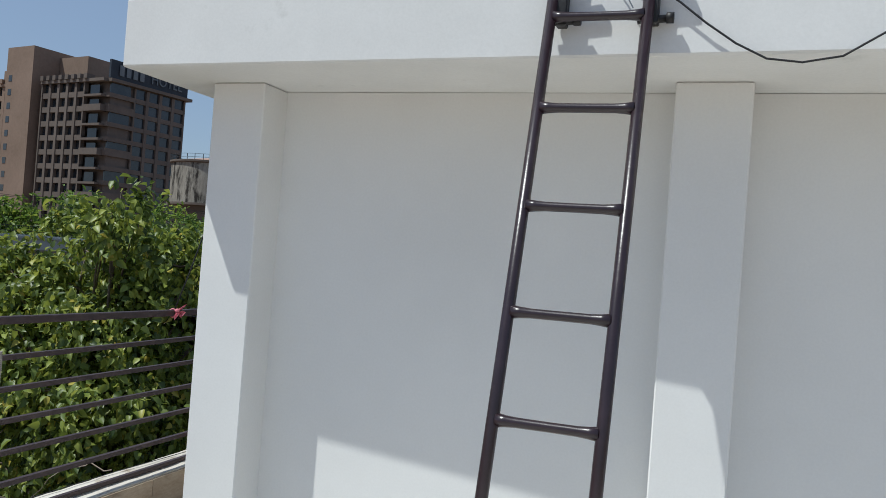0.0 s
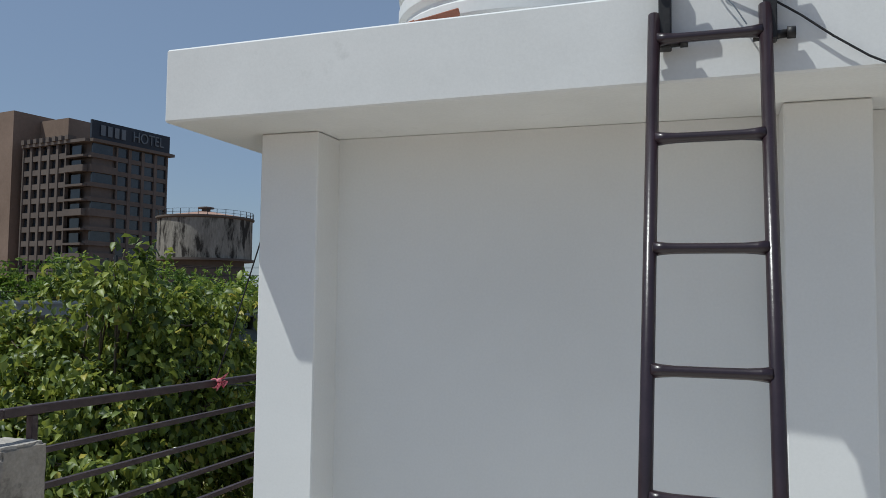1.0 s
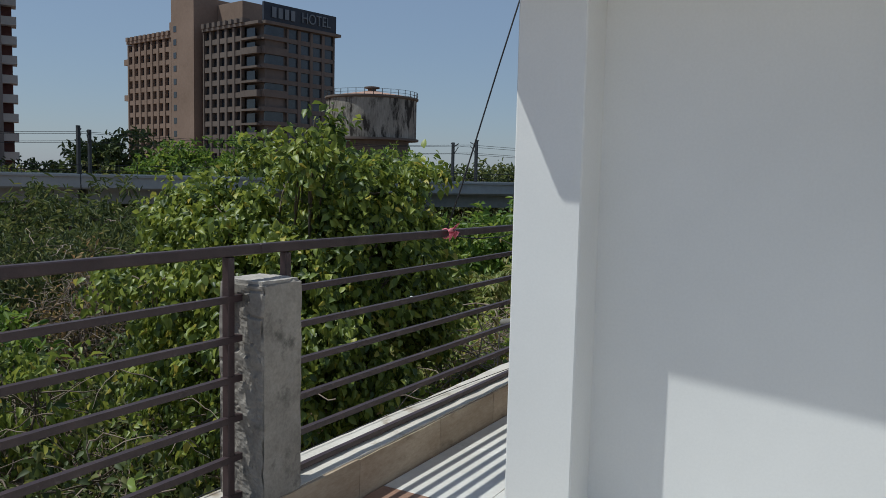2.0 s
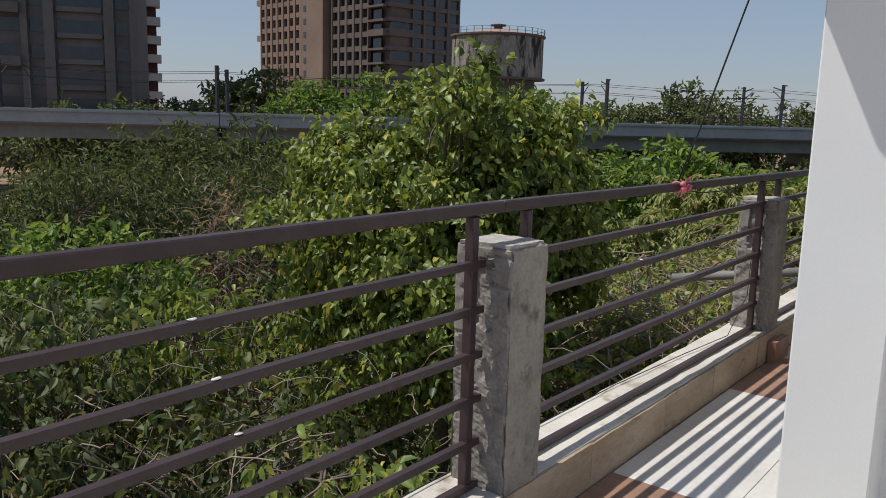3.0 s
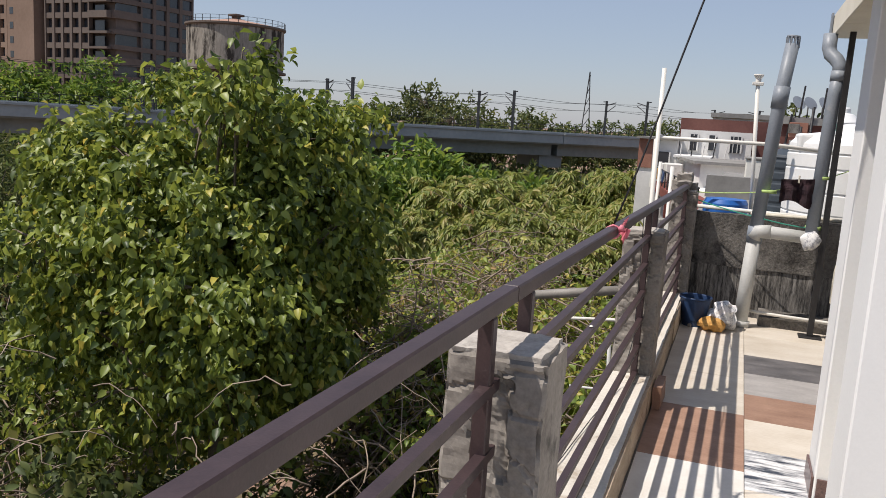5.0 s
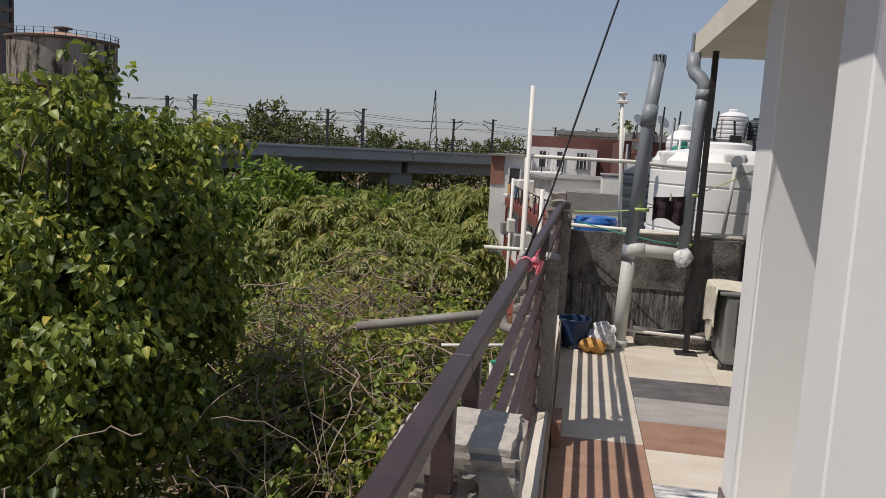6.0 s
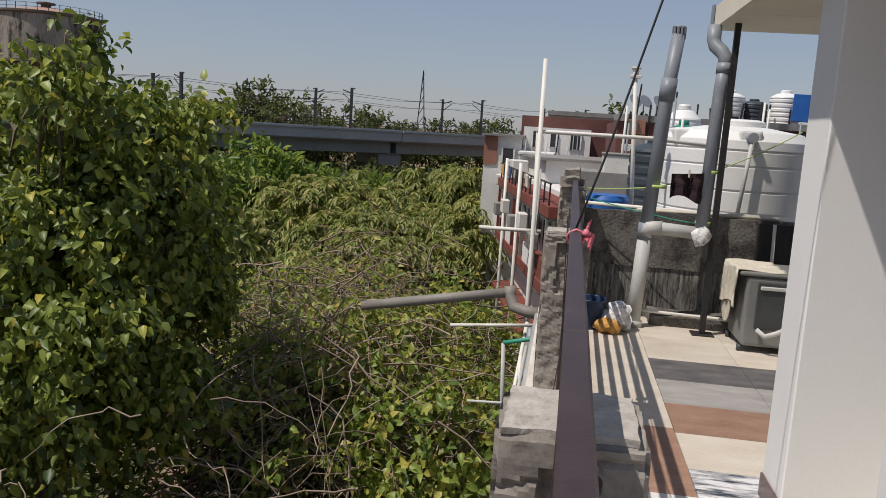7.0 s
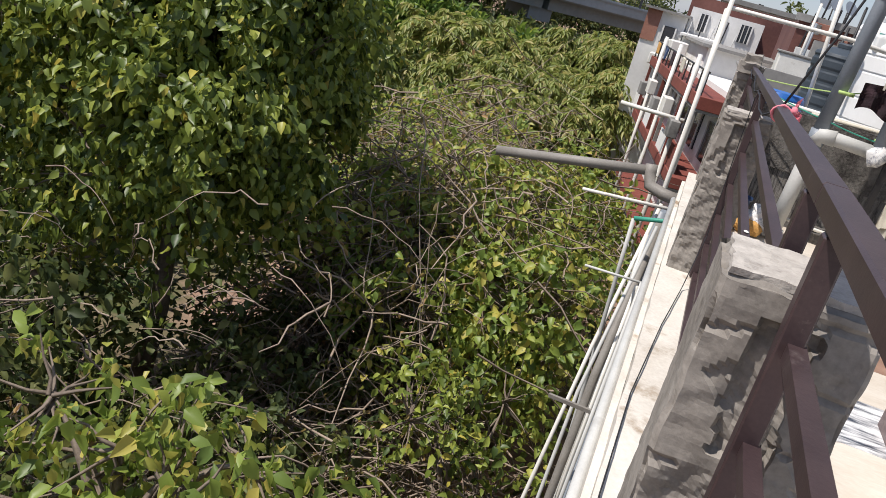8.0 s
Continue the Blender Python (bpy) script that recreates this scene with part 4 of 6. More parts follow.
    pts = [(-0.15, 1.8, 0.196), (-0.155, 2.8, 0.196), (-0.152, 3.79, 0.196), (-0.145, 4.4, 0.196), (-0.10, 5.1, 0.197), (-0.05, 5.65, 0.20), (-0.02, 5.85, 0.42), (-0.035, 5.93, 0.90), (-0.04, 5.94, 1.08)]
    hang(part("strand", tube(pts, 0.0025, 5), WIRE), t)
    t = thing("rail_wire", "black wire tied along the outside of the top rail", "cable", (-0.04, 6, 1.1))
    pts = [(rail_x(4.7 + k * 0.34) - 0.026, 4.7 + k * 0.34, 1.125 - 0.05 * abs(math.sin(k * 0.9))) for k in range(12)]
    hang(part("strand", tube(pts, 0.0035, 5), WIRE), t)
    # lengths of pipe leaning down the outer wall, with a strap
    pipe("thin white pipe slanting down the outer wall", [(-0.28, 8.6, -0.1), (-0.40, 7.9, -1.2), (-0.50, 7.4, -2.5), (-0.56, 7.0, GZ)], 0.016, PVCWHITE)
    pipe("dusty brown waste pipe down the outer wall", [(-0.235, 8.3, -0.15), (-0.30, 7.6, -1.3), (-0.34, 7.0, GZ)], 0.034, PVCDIRTY)
    pipe("thin pale pipe slanting down the outer wall", [(-0.25, 7.9, -0.12), (-0.36, 6.9, -1.1), (-0.42, 6.5, GZ)], 0.013, PVCPALE)
    t = thing("pipe_strap", "dusty flat iron strap holding pipes off the wall", "strap", (-0.17, 6.7, -1.1), group="pipe straps")
    hang(part("bar", box((-0.52, 6.69, -1.12), (-0.165, 6.71, -1.09), 0.003), PVCDIRTY), t)
    t = thing("guy_wire", "thin black wire tied from the slab down to the railing", "cable", (0.0, 4.68, 1.12))
    hang(part("strand", tube([(-0.022, 4.66, 1.16), (0.05, 4.68, 1.39), (0.22, 4.74, 2.02), (0.40, 4.80, 2.66), (0.50, 4.84, 2.70)], 0.0042, 6), WIRE), t)


outside_pipes()


# ---- neighbouring houses ----
def window(parent, lo, hi, face="y", bars=0):
    """A window sunk into a wall: frame and dark pane, and bars where there are any."""
    wdw = part("window", box(lo, hi), GLASS, parent)
    if not parent.rotation_euler.z:
        hang(wdw, parent)
    lo, hi = Vector(lo), Vector(hi)
    a = 0 if face == "y" else 1
    b = 1 - a
    for k in (0, 1):
        l, h = lo.copy(), hi.copy()
        l[b] -= 0.03
        h[b] = l[b] + 0.05
        if k:
            l[a] = h[a] - 0.05
        else:
            h[a] = l[a] + 0.05
        part("frame", box(l, h), HOUSEW, wdw)
    for k in range(bars):
        c = lo[a] + (hi[a] - lo[a]) * (k + 1) / (bars + 1)
        l, h = lo.copy(), hi.copy()
        l[b] -= 0.025
        h[b] = l[b] + 0.03
        l[a], h[a] = c - 0.015, c + 0.015
        part("bar", box(l, h), PVCPALE, wdw)
    return wdw


def houses():
    h = thing("house", "low neighbour house with a grey cement roof", "house", (2, 11, GZ))
    hang(part("wall", box((0.02, 9.01, GZ - 0.2), (9, 13.4, 0.70)), HOUSEG), h)
    hang(part("parapet", box((0.0, 13.2, 0.7), (9, 13.4, 1.0)), HOUSEG), h)

    h = thing("house", "grey cement house with rusty roof clutter", "house", (3, 16, GZ))
    hang(part("wall", box((0.3, 13.5, GZ - 0.2), (10, 19.6, 0.72)), HOUSEG), h)
    hang(part("room", box((0.25, 19.0, 0.0), (0.95, 20.4, 0.70), 0.02), HOUSEG, None, "grey cement roof cabin"), h)
    hang(part("room_slab", box((0.1, 18.9, 0.70), (1.1, 20.5, 0.76), 0.01), HOUSEG), h)
    hang(part("parapet", box((1.3, 19.3, 0.72), (10, 19.6, 1.55)), HOUSEG), h)

    h = thing("house", "white plastered house with red oxide balconies", "house", (-0.35, 18.9, GZ))
    h.rotation_euler = (0, 0, radians(11))
    g = -GZ
    part("wall", box((0.75, 0.6, -0.2), (6, 10.3, g + 0.1)), HOUSEW, h)
    for z, hh in ((-0.28, 0.26), (-1.95, 0.24), (-3.7, 0.24)):
        part("balcony", box((0.0, 0, g + z), (0.75, 9.8, g + z + hh), 0.01), REDP, h, "red oxide balcony edge")
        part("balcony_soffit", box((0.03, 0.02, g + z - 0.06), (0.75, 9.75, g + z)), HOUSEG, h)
    for k in range(6):
        y = 0.3 + k * 1.85
        part("balcony_post", box((0.02, y, g - 1.71), (0.10, y + 0.08, g - 0.28)), REDP if k % 2 else HOUSEG, h)
        window(h, (0.70, y + 0.5, g - 1.45), (0.76, y + 1.4, g - 0.6), "x")
        part("balcony_panel", box((0.03, y + 0.1, g - 1.71), (0.07, y + 1.3, g - 1.25)), HOUSEW if k % 2 else REDP, h)
    for k in range(14):
        part("railing_bar", tube([(0.04, 0.2 + k * 0.7, g - 0.02), (0.04, 0.2 + k * 0.7, g + 0.45)], 0.02, 5), BLACKIRON, h)
    part("railing_rail", tube([(0.04, 0.1, g + 0.45), (0.04, 9.6, g + 0.45)], 0.022, 5), BLACKIRON, h)
    for k in range(3):
        part("drain", tube([(-0.06, 1.2 + k * 3, 0), (-0.06, 1.2 + k * 3, g + 0.7)], 0.05, 8), PVCWHITE, h)
    for k in range(5):
        y = 0.9 + k * 1.8
        part("outdoor_unit", box((-0.22, y, g - 1.1 + 0.25 * (k % 2)), (0.0, y + 0.5, g - 0.72 + 0.25 * (k % 2)), 0.02), PVCWHITE if k % 2 else HOUSEG, h)
        part("laundry", roughen(box((0.0, y + 0.6, g + 0.1), (0.06, y + 1.1, g + 0.44), 0.02), 4, 0.06, k), (CLOTHW, CLOTHC, CLOTHD, BLUEBUCKET, CLOTHO)[k], h)
    part("upper_room", box((0.9, 6.0, g + 0.1), (3.5, 9.8, g + 0.75)), HOUSEW, h)
    part("upper_slab", box((0.7, 5.8, g + 0.75), (3.7, 10.0, g + 0.83)), HOUSEG, h)
    part("cooler", box((0.15, 7.6, g + 0.1), (0.65, 8.2, g + 0.65), 0.03), PVCWHITE, h)
    part("cooler", box((0.15, 8.8, g + 0.1), (0.65, 9.4, g + 0.6), 0.03), PVCWHITE, h)

    h = thing("house", "white two-room roof house with brick side and dark opening", "house", (0, 31, GZ))
    hang(part("wall", box((-2.85, 29.5, GZ - 0.2), (-1.6, 33.5, 1.32)), HOUSEW), h)
    hang(part("brick_face", box((-2.86, 29.46, 0.35), (-2.4, 29.51, 1.33)), HOUSEB, None, "bare brick panel"), h)
    hang(part("wall", box((-1.58, 30.0, GZ - 0.2), (0.7, 34, 1.70)), HOUSEW), h)
    window(h, (-2.25, 29.44, 0.42), (-1.80, 29.5, 0.92), "y")
    window(h, (-1.30, 29.95, 1.02), (-0.98, 30.02, 1.56), "y", 1)
    window(h, (-0.70, 29.95, 1.06), (-0.42, 30.02, 1.56), "y")
    window(h, (-0.02, 29.95, 1.02), (0.40, 30.02, 1.56), "y", 2)
    hang(part("roof_edge", box((-2.95, 29.3, 1.32), (-1.5, 33.6, 1.39)), HOUSEG), h)
    hang(part("roof_edge", box((-1.68, 29.75, 0.48), (0.75, 29.99, 0.55)), HOUSEW), h)
    hang(part("parapet", box((-1.9, 34.0, GZ), (1.9, 34.3, 2.16)), MAROON, None, "maroon painted parapet"), h)
    hang(part("porch", box((-1.5, 28.2, GZ), (-0.55, 29.9, 0.80), 0.02), HOUSEW, None, "white plastered porch room"), h)
    hang(part("porch_slab", box((-1.6, 28.0, 0.80), (-0.45, 29.92, 0.88), 0.01), HOUSEW), h)
    window(h, (-1.05, 28.14, 0.0), (-0.75, 28.2, 0.6), "y")
    for k in range(5):
        hang(part("roof_post", tube([(-1.4 + k * 0.33, 28.1, 0.85), (-1.38 + k * 0.34, 28.1, 1.25 + 0.25 * (k % 2))], 0.02, 5), (HOUSEW, BLACKIRON)[k % 2]), h)
    hang(part("cooler", box((-2.35, 29.0, -0.3), (-2.0, 29.4, 0.05), 0.03), PVCWHITE), h)
    hang(part("cooler", box((-1.9, 28.9, -0.3), (-1.5, 29.4, 0.05), 0.03), PVCWHITE), h)

    h = thing("house", "dark weathered house block with crowded roof clutter", "house", (6, 27, GZ))
    hang(part("wall", box((1.2, 24.0, GZ - 0.2), (14, 30, 1.95)), MAROON), h)
    rng = random.Random(12)
    for k in range(26):
        x, z = 1.3 + rng.random() * 5.5, 0.9 + rng.random() * 1.0
        a, b = 0.1 + 0.35 * rng.random(), 0.08 + 0.3 * rng.random()
        hang(part("hung_board", box((x, 23.62 + 0.2 * rng.random(), z), (x + a, 23.88, z + b), 0.01), (HOUSEG, BLACKIRON, CEMENT, PVCPALE, HOUSEB)[k % 5]), h)
    hang(part("parapet", box((1.1, 23.9, 1.95), (14, 24.1, 2.12)), HOUSEG), h)
    for k in range(7):
        hang(part("roof_bar", tube([(1.4 + k * 0.55, 23.85, 1.25), (1.5 + k * 0.5, 23.85, 2.2 + 0.2 * (k % 3))], 0.03, 5), BLACKIRON), h)
    hang(part("tin_roof", box((2.6, 22.5, 1.80), (6.5, 23.8, 1.86)), BLACKIRON, None, "sagging dark tin roof"), h)
    h = thing("house", "pale house far along the row", "house", (4, 45, GZ))
    hang(part("wall", box((-1.0, 41, GZ - 0.2), (9, 48, 2.4)), HOUSEW), h)
    hang(part("roof_edge", box((-1.1, 40.8, 2.4), (9.1, 48.2, 2.6)), HOUSEG), h)
    for k in range(4):
        window(h, (-0.6 + k * 1.6, 40.95, 0.8), (0.1 + k * 1.6, 41.02, 1.9), "y")


houses()


def roof_clutter():
    """Poles, boards and pipes standing about on the roofs behind the parapet."""
    rng = random.Random(31)
    for k in range(14):
        x, y = 0.7 + rng.random() * 4.5, 14.0 + rng.random() * 5
        z = 0.72
        t = thing("roof_pole", "thin pole standing among the roof clutter", "pole", (x, y, z), group="roof poles")
        part("pole", tube([(0, 0, 0), (0.06 * rng.random(), 0.05, 0.7 + rng.random() * 0.8)], 0.02, 6), (PVCWHITE, BLACKIRON, PVCGREY)[k % 3], t)
    for k in range(8):
        x, y = 0.5 + rng.random() * 3.5, 14.0 + rng.random() * 4
        t = thing("roof_crate", "weathered box standing on a neighbour roof", "box", (x, y, 0.72), group="roof boxes")
        s = 0.15 + 0.2 * rng.random()
        part("crate", box((-s, -s, 0), (s, s, s * 1.5), 0.02), (HOUSEG, PVCWHITE, HOUSEB, CEMENT)[k % 4], t)
        part("lid", box((-s * 1.05, -s * 1.05, s * 1.5), (s * 1.05, s * 1.05, s * 1.5 + 0.03), 0.008), HOUSEG, t)
    for k in range(10):
        x = 1.6 + k * 0.5 + rng.random() * 0.3
        t = thing("roof_pole", "thin pole standing on a far roof", "pole", (x, 24.6, 1.95), group="far roof poles")
        part("pole", tube([(0, 0, 0), (0.1 * rng.random(), 0, 0.5 + rng.random() * 0.6)], 0.025, 5), BLACKIRON, t)


roof_clutter()
water_tank("dark plastic water tank on the next roof", (0.95, 11.6, 0.70), 0.30, 0.78, BLKTANK, 5, "roof tanks")
water_tank("green plastic water tank on a far roof", (1.82, 16.0, 0.72), 0.24, 1.10, GRNTANK, 6, "roof tanks")
water_tank("white plastic water tank on a far roof", (2.1, 18.2, 0.72), 0.33, 1.45, PLTANK, 7, "roof tanks")
water_tank("white plastic water tank on a far roof", (4.15, 24.9, 1.95), 0.40, 0.98, PLTANK, 7, "roof tanks")
water_tank("dark plastic water tank on a far roof", (4.85, 25.2, 1.95), 0.36, 0.80, BLKTANK, 6, "roof tanks")
water_tank("cream plastic water tank on a far roof", (5.6, 25.0, 1.95), 0.40, 1.05, PLTANK, 7, "roof tanks")
t = thing("tarpaulin", "blue ribbed tarpaulin over a roof tank", "tarpaulin", (5.85, 24.3, 1.95))
bm = box((5.62, 24.3, 2.2), (6.3, 24.36, 2.92), 0.01)
hang(part("sheet", roughen(bm, 6, 0.04), BLUE), t)
t = thing("barrel", "blue plastic drum lying behind the parapet", "barrel", (0.33, 9.45, 0.70))
part("body", lathe([(0.19, 0), (0.20, 0.02), (0.20, 0.22), (0.18, 0.26)], (0, 0, 0), 28), BLUE, t)
for x, y, z in ((1.65, 25.2, 2.12), (1.95, 25.4, 2.12), (2.3, 25.3, 2.12)):
    t = thing("satellite_dish", "small grey satellite dish on a far roof", "satellite dish", (x, y, 1.95), group="dishes")
    bm = lathe([(0.02, 0), (0.12, 0.03), (0.2, 0.09), (0.205, 0.095)], (0, 0, 0), 18)
    bmesh.ops.transform(bm, matrix=pose(0, 0, 0.55, 55, 15, 30), verts=bm.verts)
    part("bowl", bm, PVCGREY, t)
    part("stem", tube([(0, 0, 0), (0, 0.05, 0.5)], 0.02, 6), BLACKIRON, t)


# ---- viaduct ----
A, B = Vector((-72.6, 31.0, 0)), Vector((-9.0, 99.0, 0))
ALONG = (B - A).normalized()
ACROSS = Vector((ALONG.y, -ALONG.x, 0))
DECK = 0.88


def along(s, off, z):
    p = A + ALONG * s + ACROSS * off
    return Vector((p.x, p.y, z))


def slab_along(s0, s1, o0, o1, z0, z1):
    bm = bmesh.new()
    vs = [bm.verts.new(along(s, o, z)) for s in (s0, s1) for o in (o0, o1) for z in (z0, z1)]
    for f in ((0, 1, 3, 2), (4, 6, 7, 5), (0, 4, 5, 1), (2, 3, 7, 6), (1, 5, 7, 3), (0, 2, 6, 4)):
        bm.faces.new([vs[i] for i in f])
    bmesh.ops.recalc_face_normals(bm, faces=bm.faces[:])
    return bm


def viaduct():
    v = thing("viaduct", "pale grey concrete metro viaduct on single piers", "viaduct", A.to_tuple())
    span = 30.1
    for k in range(-4, 12):
        s0 = k * span + 19.6
        hang(part("parapet", slab_along(s0, s0 + span - 0.12, 0.0, 0.25, DECK - 1.15, DECK), VIADUCT), v)
        hang(part("far_parapet", slab_along(s0, s0 + span - 0.12, -9.0, -8.75, DECK - 1.15, DECK), VIADUCT), v)
        hang(part("deck", slab_along(s0, s0 + span - 0.12, -8.7, -0.05, DECK - 1.3, DECK - 0.9), VIADUCTSHADE), v)
        hang(part("girder", slab_along(s0 + 0.3, s0 + span - 0.5, -7.2, -1.3, DECK - 2.55, DECK - 1.3), VIADUCTSHADE), v)
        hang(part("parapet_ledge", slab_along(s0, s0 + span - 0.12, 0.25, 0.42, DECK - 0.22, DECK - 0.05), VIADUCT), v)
        hang(part("pier_cap", slab_along(s0 - 1.6, s0 + 1.4, -6.6, -1.9, DECK - 3.9, DECK - 2.57), VIADUCTSHADE), v)
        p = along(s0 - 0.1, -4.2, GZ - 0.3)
        hang(part("pier", tube([p, p + Vector((0, 0, DECK - 3.85 - GZ + 0.3))], 1.05, 18), VIADUCTSHADE), v)
        bm = bmesh.new()
        for z in (0.35, 0.8):
            tube([along(s0, 0.1, DECK + z), along(s0 + span, 0.1, DECK + z)], 0.035, 4, bm)
        for j in range(18):
            tube([along(s0 + j * 1.5, 0.1, DECK), along(s0 + j * 1.5, 0.1, DECK + 0.8)], 0.03, 4, bm)
        hang(part("guard_rail", bm, MAST), v)
    # overhead line masts, in pairs either side of the track
    for z, o in ((DECK + 3.7, -2.3), (DECK + 2.9, -2.3), (DECK + 3.7, -6.4), (DECK + 2.9, -6.4)):
        pts = []
        for k in range(-4, 12):
            s0 = k * 18.1 + 1.2
            pts += [along(s0, o, z), along(s0 + 9.05, o, z - 0.35)]
        hang(part("overhead_wire", tube(pts, 0.025, 4), WIRE), v)
    for k in range(-4, 14):
        for o, d in ((-0.6, -1), (-8.2, 1)):
            s0 = k * 18.1 + 55.5 - 18.1 * 3
            m = thing("line_mast", "dark steel overhead line mast with a bracket arm", "mast", along(s0, o, DECK - 1).to_tuple(), group="line masts")
            bm = box((-0.13, -0.13, -0.2), (0.13, 0.13, 5.15), 0.0)
            part("column", bm, MAST, m)
            arm = ACROSS * d * 1.8
            part("arm", tube([(0, 0, 4.6), (arm.x, arm.y, 4.95)], 0.06, 5), MAST, m)
            part("stay", tube([(0, 0, 3.7), (arm.x, arm.y, 4.6)], 0.05, 5), MAST, m)
            part("top_arm", tube([(0, 0, 5.05), (arm.x * -0.35, arm.y * -0.35, 5.05)], 0.06, 5), MAST, m)


viaduct()


# ---- concrete water tower ----
def water_tower(cx, cy, r, z0, z1):
    t = thing("water_tower", "round concrete water tower with black mould stains", "water tower", (cx, cy, GZ))
    bm = bmesh.new()
    n = 96
    lo = [bm.verts.new((cx + r * math.cos(2 * math.pi * k / n), cy + r * math.sin(2 * math.pi * k / n), z0)) for k in range(n)]
    hi = [bm.verts.new((cx + r * math.cos(2 * math.pi * k / n), cy + r * math.sin(2 * math.pi * k / n), z1)) for k in range(n)]
    for k in range(n):
        bm.faces.new((lo[k], lo[(k + 1) % n], hi[(k + 1) % n], hi[k]))
    bm.faces.new(lo[::-1])
    bm.faces.new(hi)
    hang(part("drum", bm, TANKCONC), t)
    hang(part("ring_beam", lathe([(r + 0.5, 0), (r + 0.5, 0.4), (r, 0.41)], (cx, cy, z0 - 0.42), 64), HOTELDARK), t)
    hang(part("cornice", lathe([(r + 0.05, 0), (r + 0.35, 0.2), (r + 0.35, 0.5), (r, 0.55)], (cx, cy, z1), 64), HOTELDARK), t)
    hang(part("cone_roof", lathe([(r, 0), (r * 0.2, 1.15), (1.2, 1.3)], (cx, cy, z1 + 0.56), 64), TANKROOF), t)
    hang(part("vent_drum", lathe([(0.8, 0), (0.8, 0.5), (1.5, 0.55), (1.5, 0.8), (0.2, 1.0)], (cx, cy, z1 + 1.86), 20), HOTELDARK), t)
    hang(part("shaft", lathe([(r * 0.84, 0), (r * 0.84, z0 - 0.45 - GZ), (r * 0.8, z0 - 0.44 - GZ)], (cx, cy, GZ), 40), HOTELDARK, None, "dark supporting drum"), t)
    for k in range(34):
        a = 2 * math.pi * k / 34
        p = Vector((cx + (r + 0.15) * math.cos(a), cy + (r + 0.15) * math.sin(a), z1 + 0.5))
        hang(part("rail_post", tube([p, p + Vector((0, 0, 1.1))], 0.06, 4), MAST), t)
    bm = bmesh.new()
    for z in (1.0, 1.6):
        tube([(cx + (r + 0.15) * math.cos(2 * math.pi * k / 40), cy + (r + 0.15) * math.sin(2 * math.pi * k / 40), z1 + z) for k in range(41)], 0.035, 4, bm)
    hang(part("guard_rail", bm, MAST), t)


water_tower(-89.5, 131.3, 8.75, 8.3, 15.6)


# ---- hotel block ----
def facade(parent, origin, u, up_z, width, storeys, storey, bays, wall, pier_w=0.34, depth=0.9, sill=0.38, z0=GZ):
    """A gridded front: deep piers and floor bands in front of dark panes, built storey by storey and bay by bay."""
    u = Vector(u).normalized()
    n = Vector((u.y, -u.x, 0))
    o = Vector(origin)

    def slab(a, b, z, zz, d0, d1, bm):
        vs = [bm.verts.new(o + u * s + n * d + Vector((0, 0, q))) for s in (a, b) for d in (d0, d1) for q in (z, zz)]
        for f in ((0, 1, 3, 2), (4, 6, 7, 5), (0, 4, 5, 1), (2, 3, 7, 6), (1, 5, 7, 3), (0, 2, 6, 4)):
            bm.faces.new([vs[i] for i in f])

    bay = width / bays
    for s in range(storeys):
        z = up_z + s * storey
        bm = bmesh.new()
        slab(0, width, z, z + storey * sill, -0.1, depth * 0.8, bm)
        bmesh.ops.recalc_face_normals(bm, faces=bm.faces[:])
        hang(part("floor_band", bm, wall), parent)
        for k in range(bays):
            bm = bmesh.new()
            slab(k * bay + bay * pier_w * 0.5, (k + 1) * bay - bay * pier_w * 0.5, z + storey * sill, z + storey, -0.05, 0.02, bm)
            bmesh.ops.recalc_face_normals(bm, faces=bm.faces[:])
            hang(part("window", bm, GLASS), parent)
    for k in range(bays + 1):
        bm = bmesh.new()
        slab(max(0, k * bay - bay * pier_w * 0.5), min(width, k * bay + bay * pier_w * 0.5), up_z, up_z + storeys * storey, -0.1, depth, bm)
        bmesh.ops.recalc_face_normals(bm, faces=bm.faces[:])
        hang(part("pier", bm, wall), parent)


def prism(o, u, width, depth, z0, z1, start=0.0, out=0.0):
    """An upright block behind a front line: from start along u, by width, depth to the back."""
    u = Vector(u).normalized()
    n = Vector((u.y, -u.x, 0))
    o = Vector(o)
    bm = bmesh.new()
    vs = [bm.verts.new(o + u * s + n * d + Vector((0, 0, q))) for s in (start, start + width) for d in (out, out - depth) for q in (z0, z1)]
    for f in ((0, 1, 3, 2), (4, 6, 7, 5), (0, 4, 5, 1), (2, 3, 7, 6), (1, 5, 7, 3), (0, 2, 6, 4)):
        bm.faces.new([vs[i] for i in f])
    bmesh.ops.recalc_face_normals(bm, faces=bm.faces[:])
    return bm


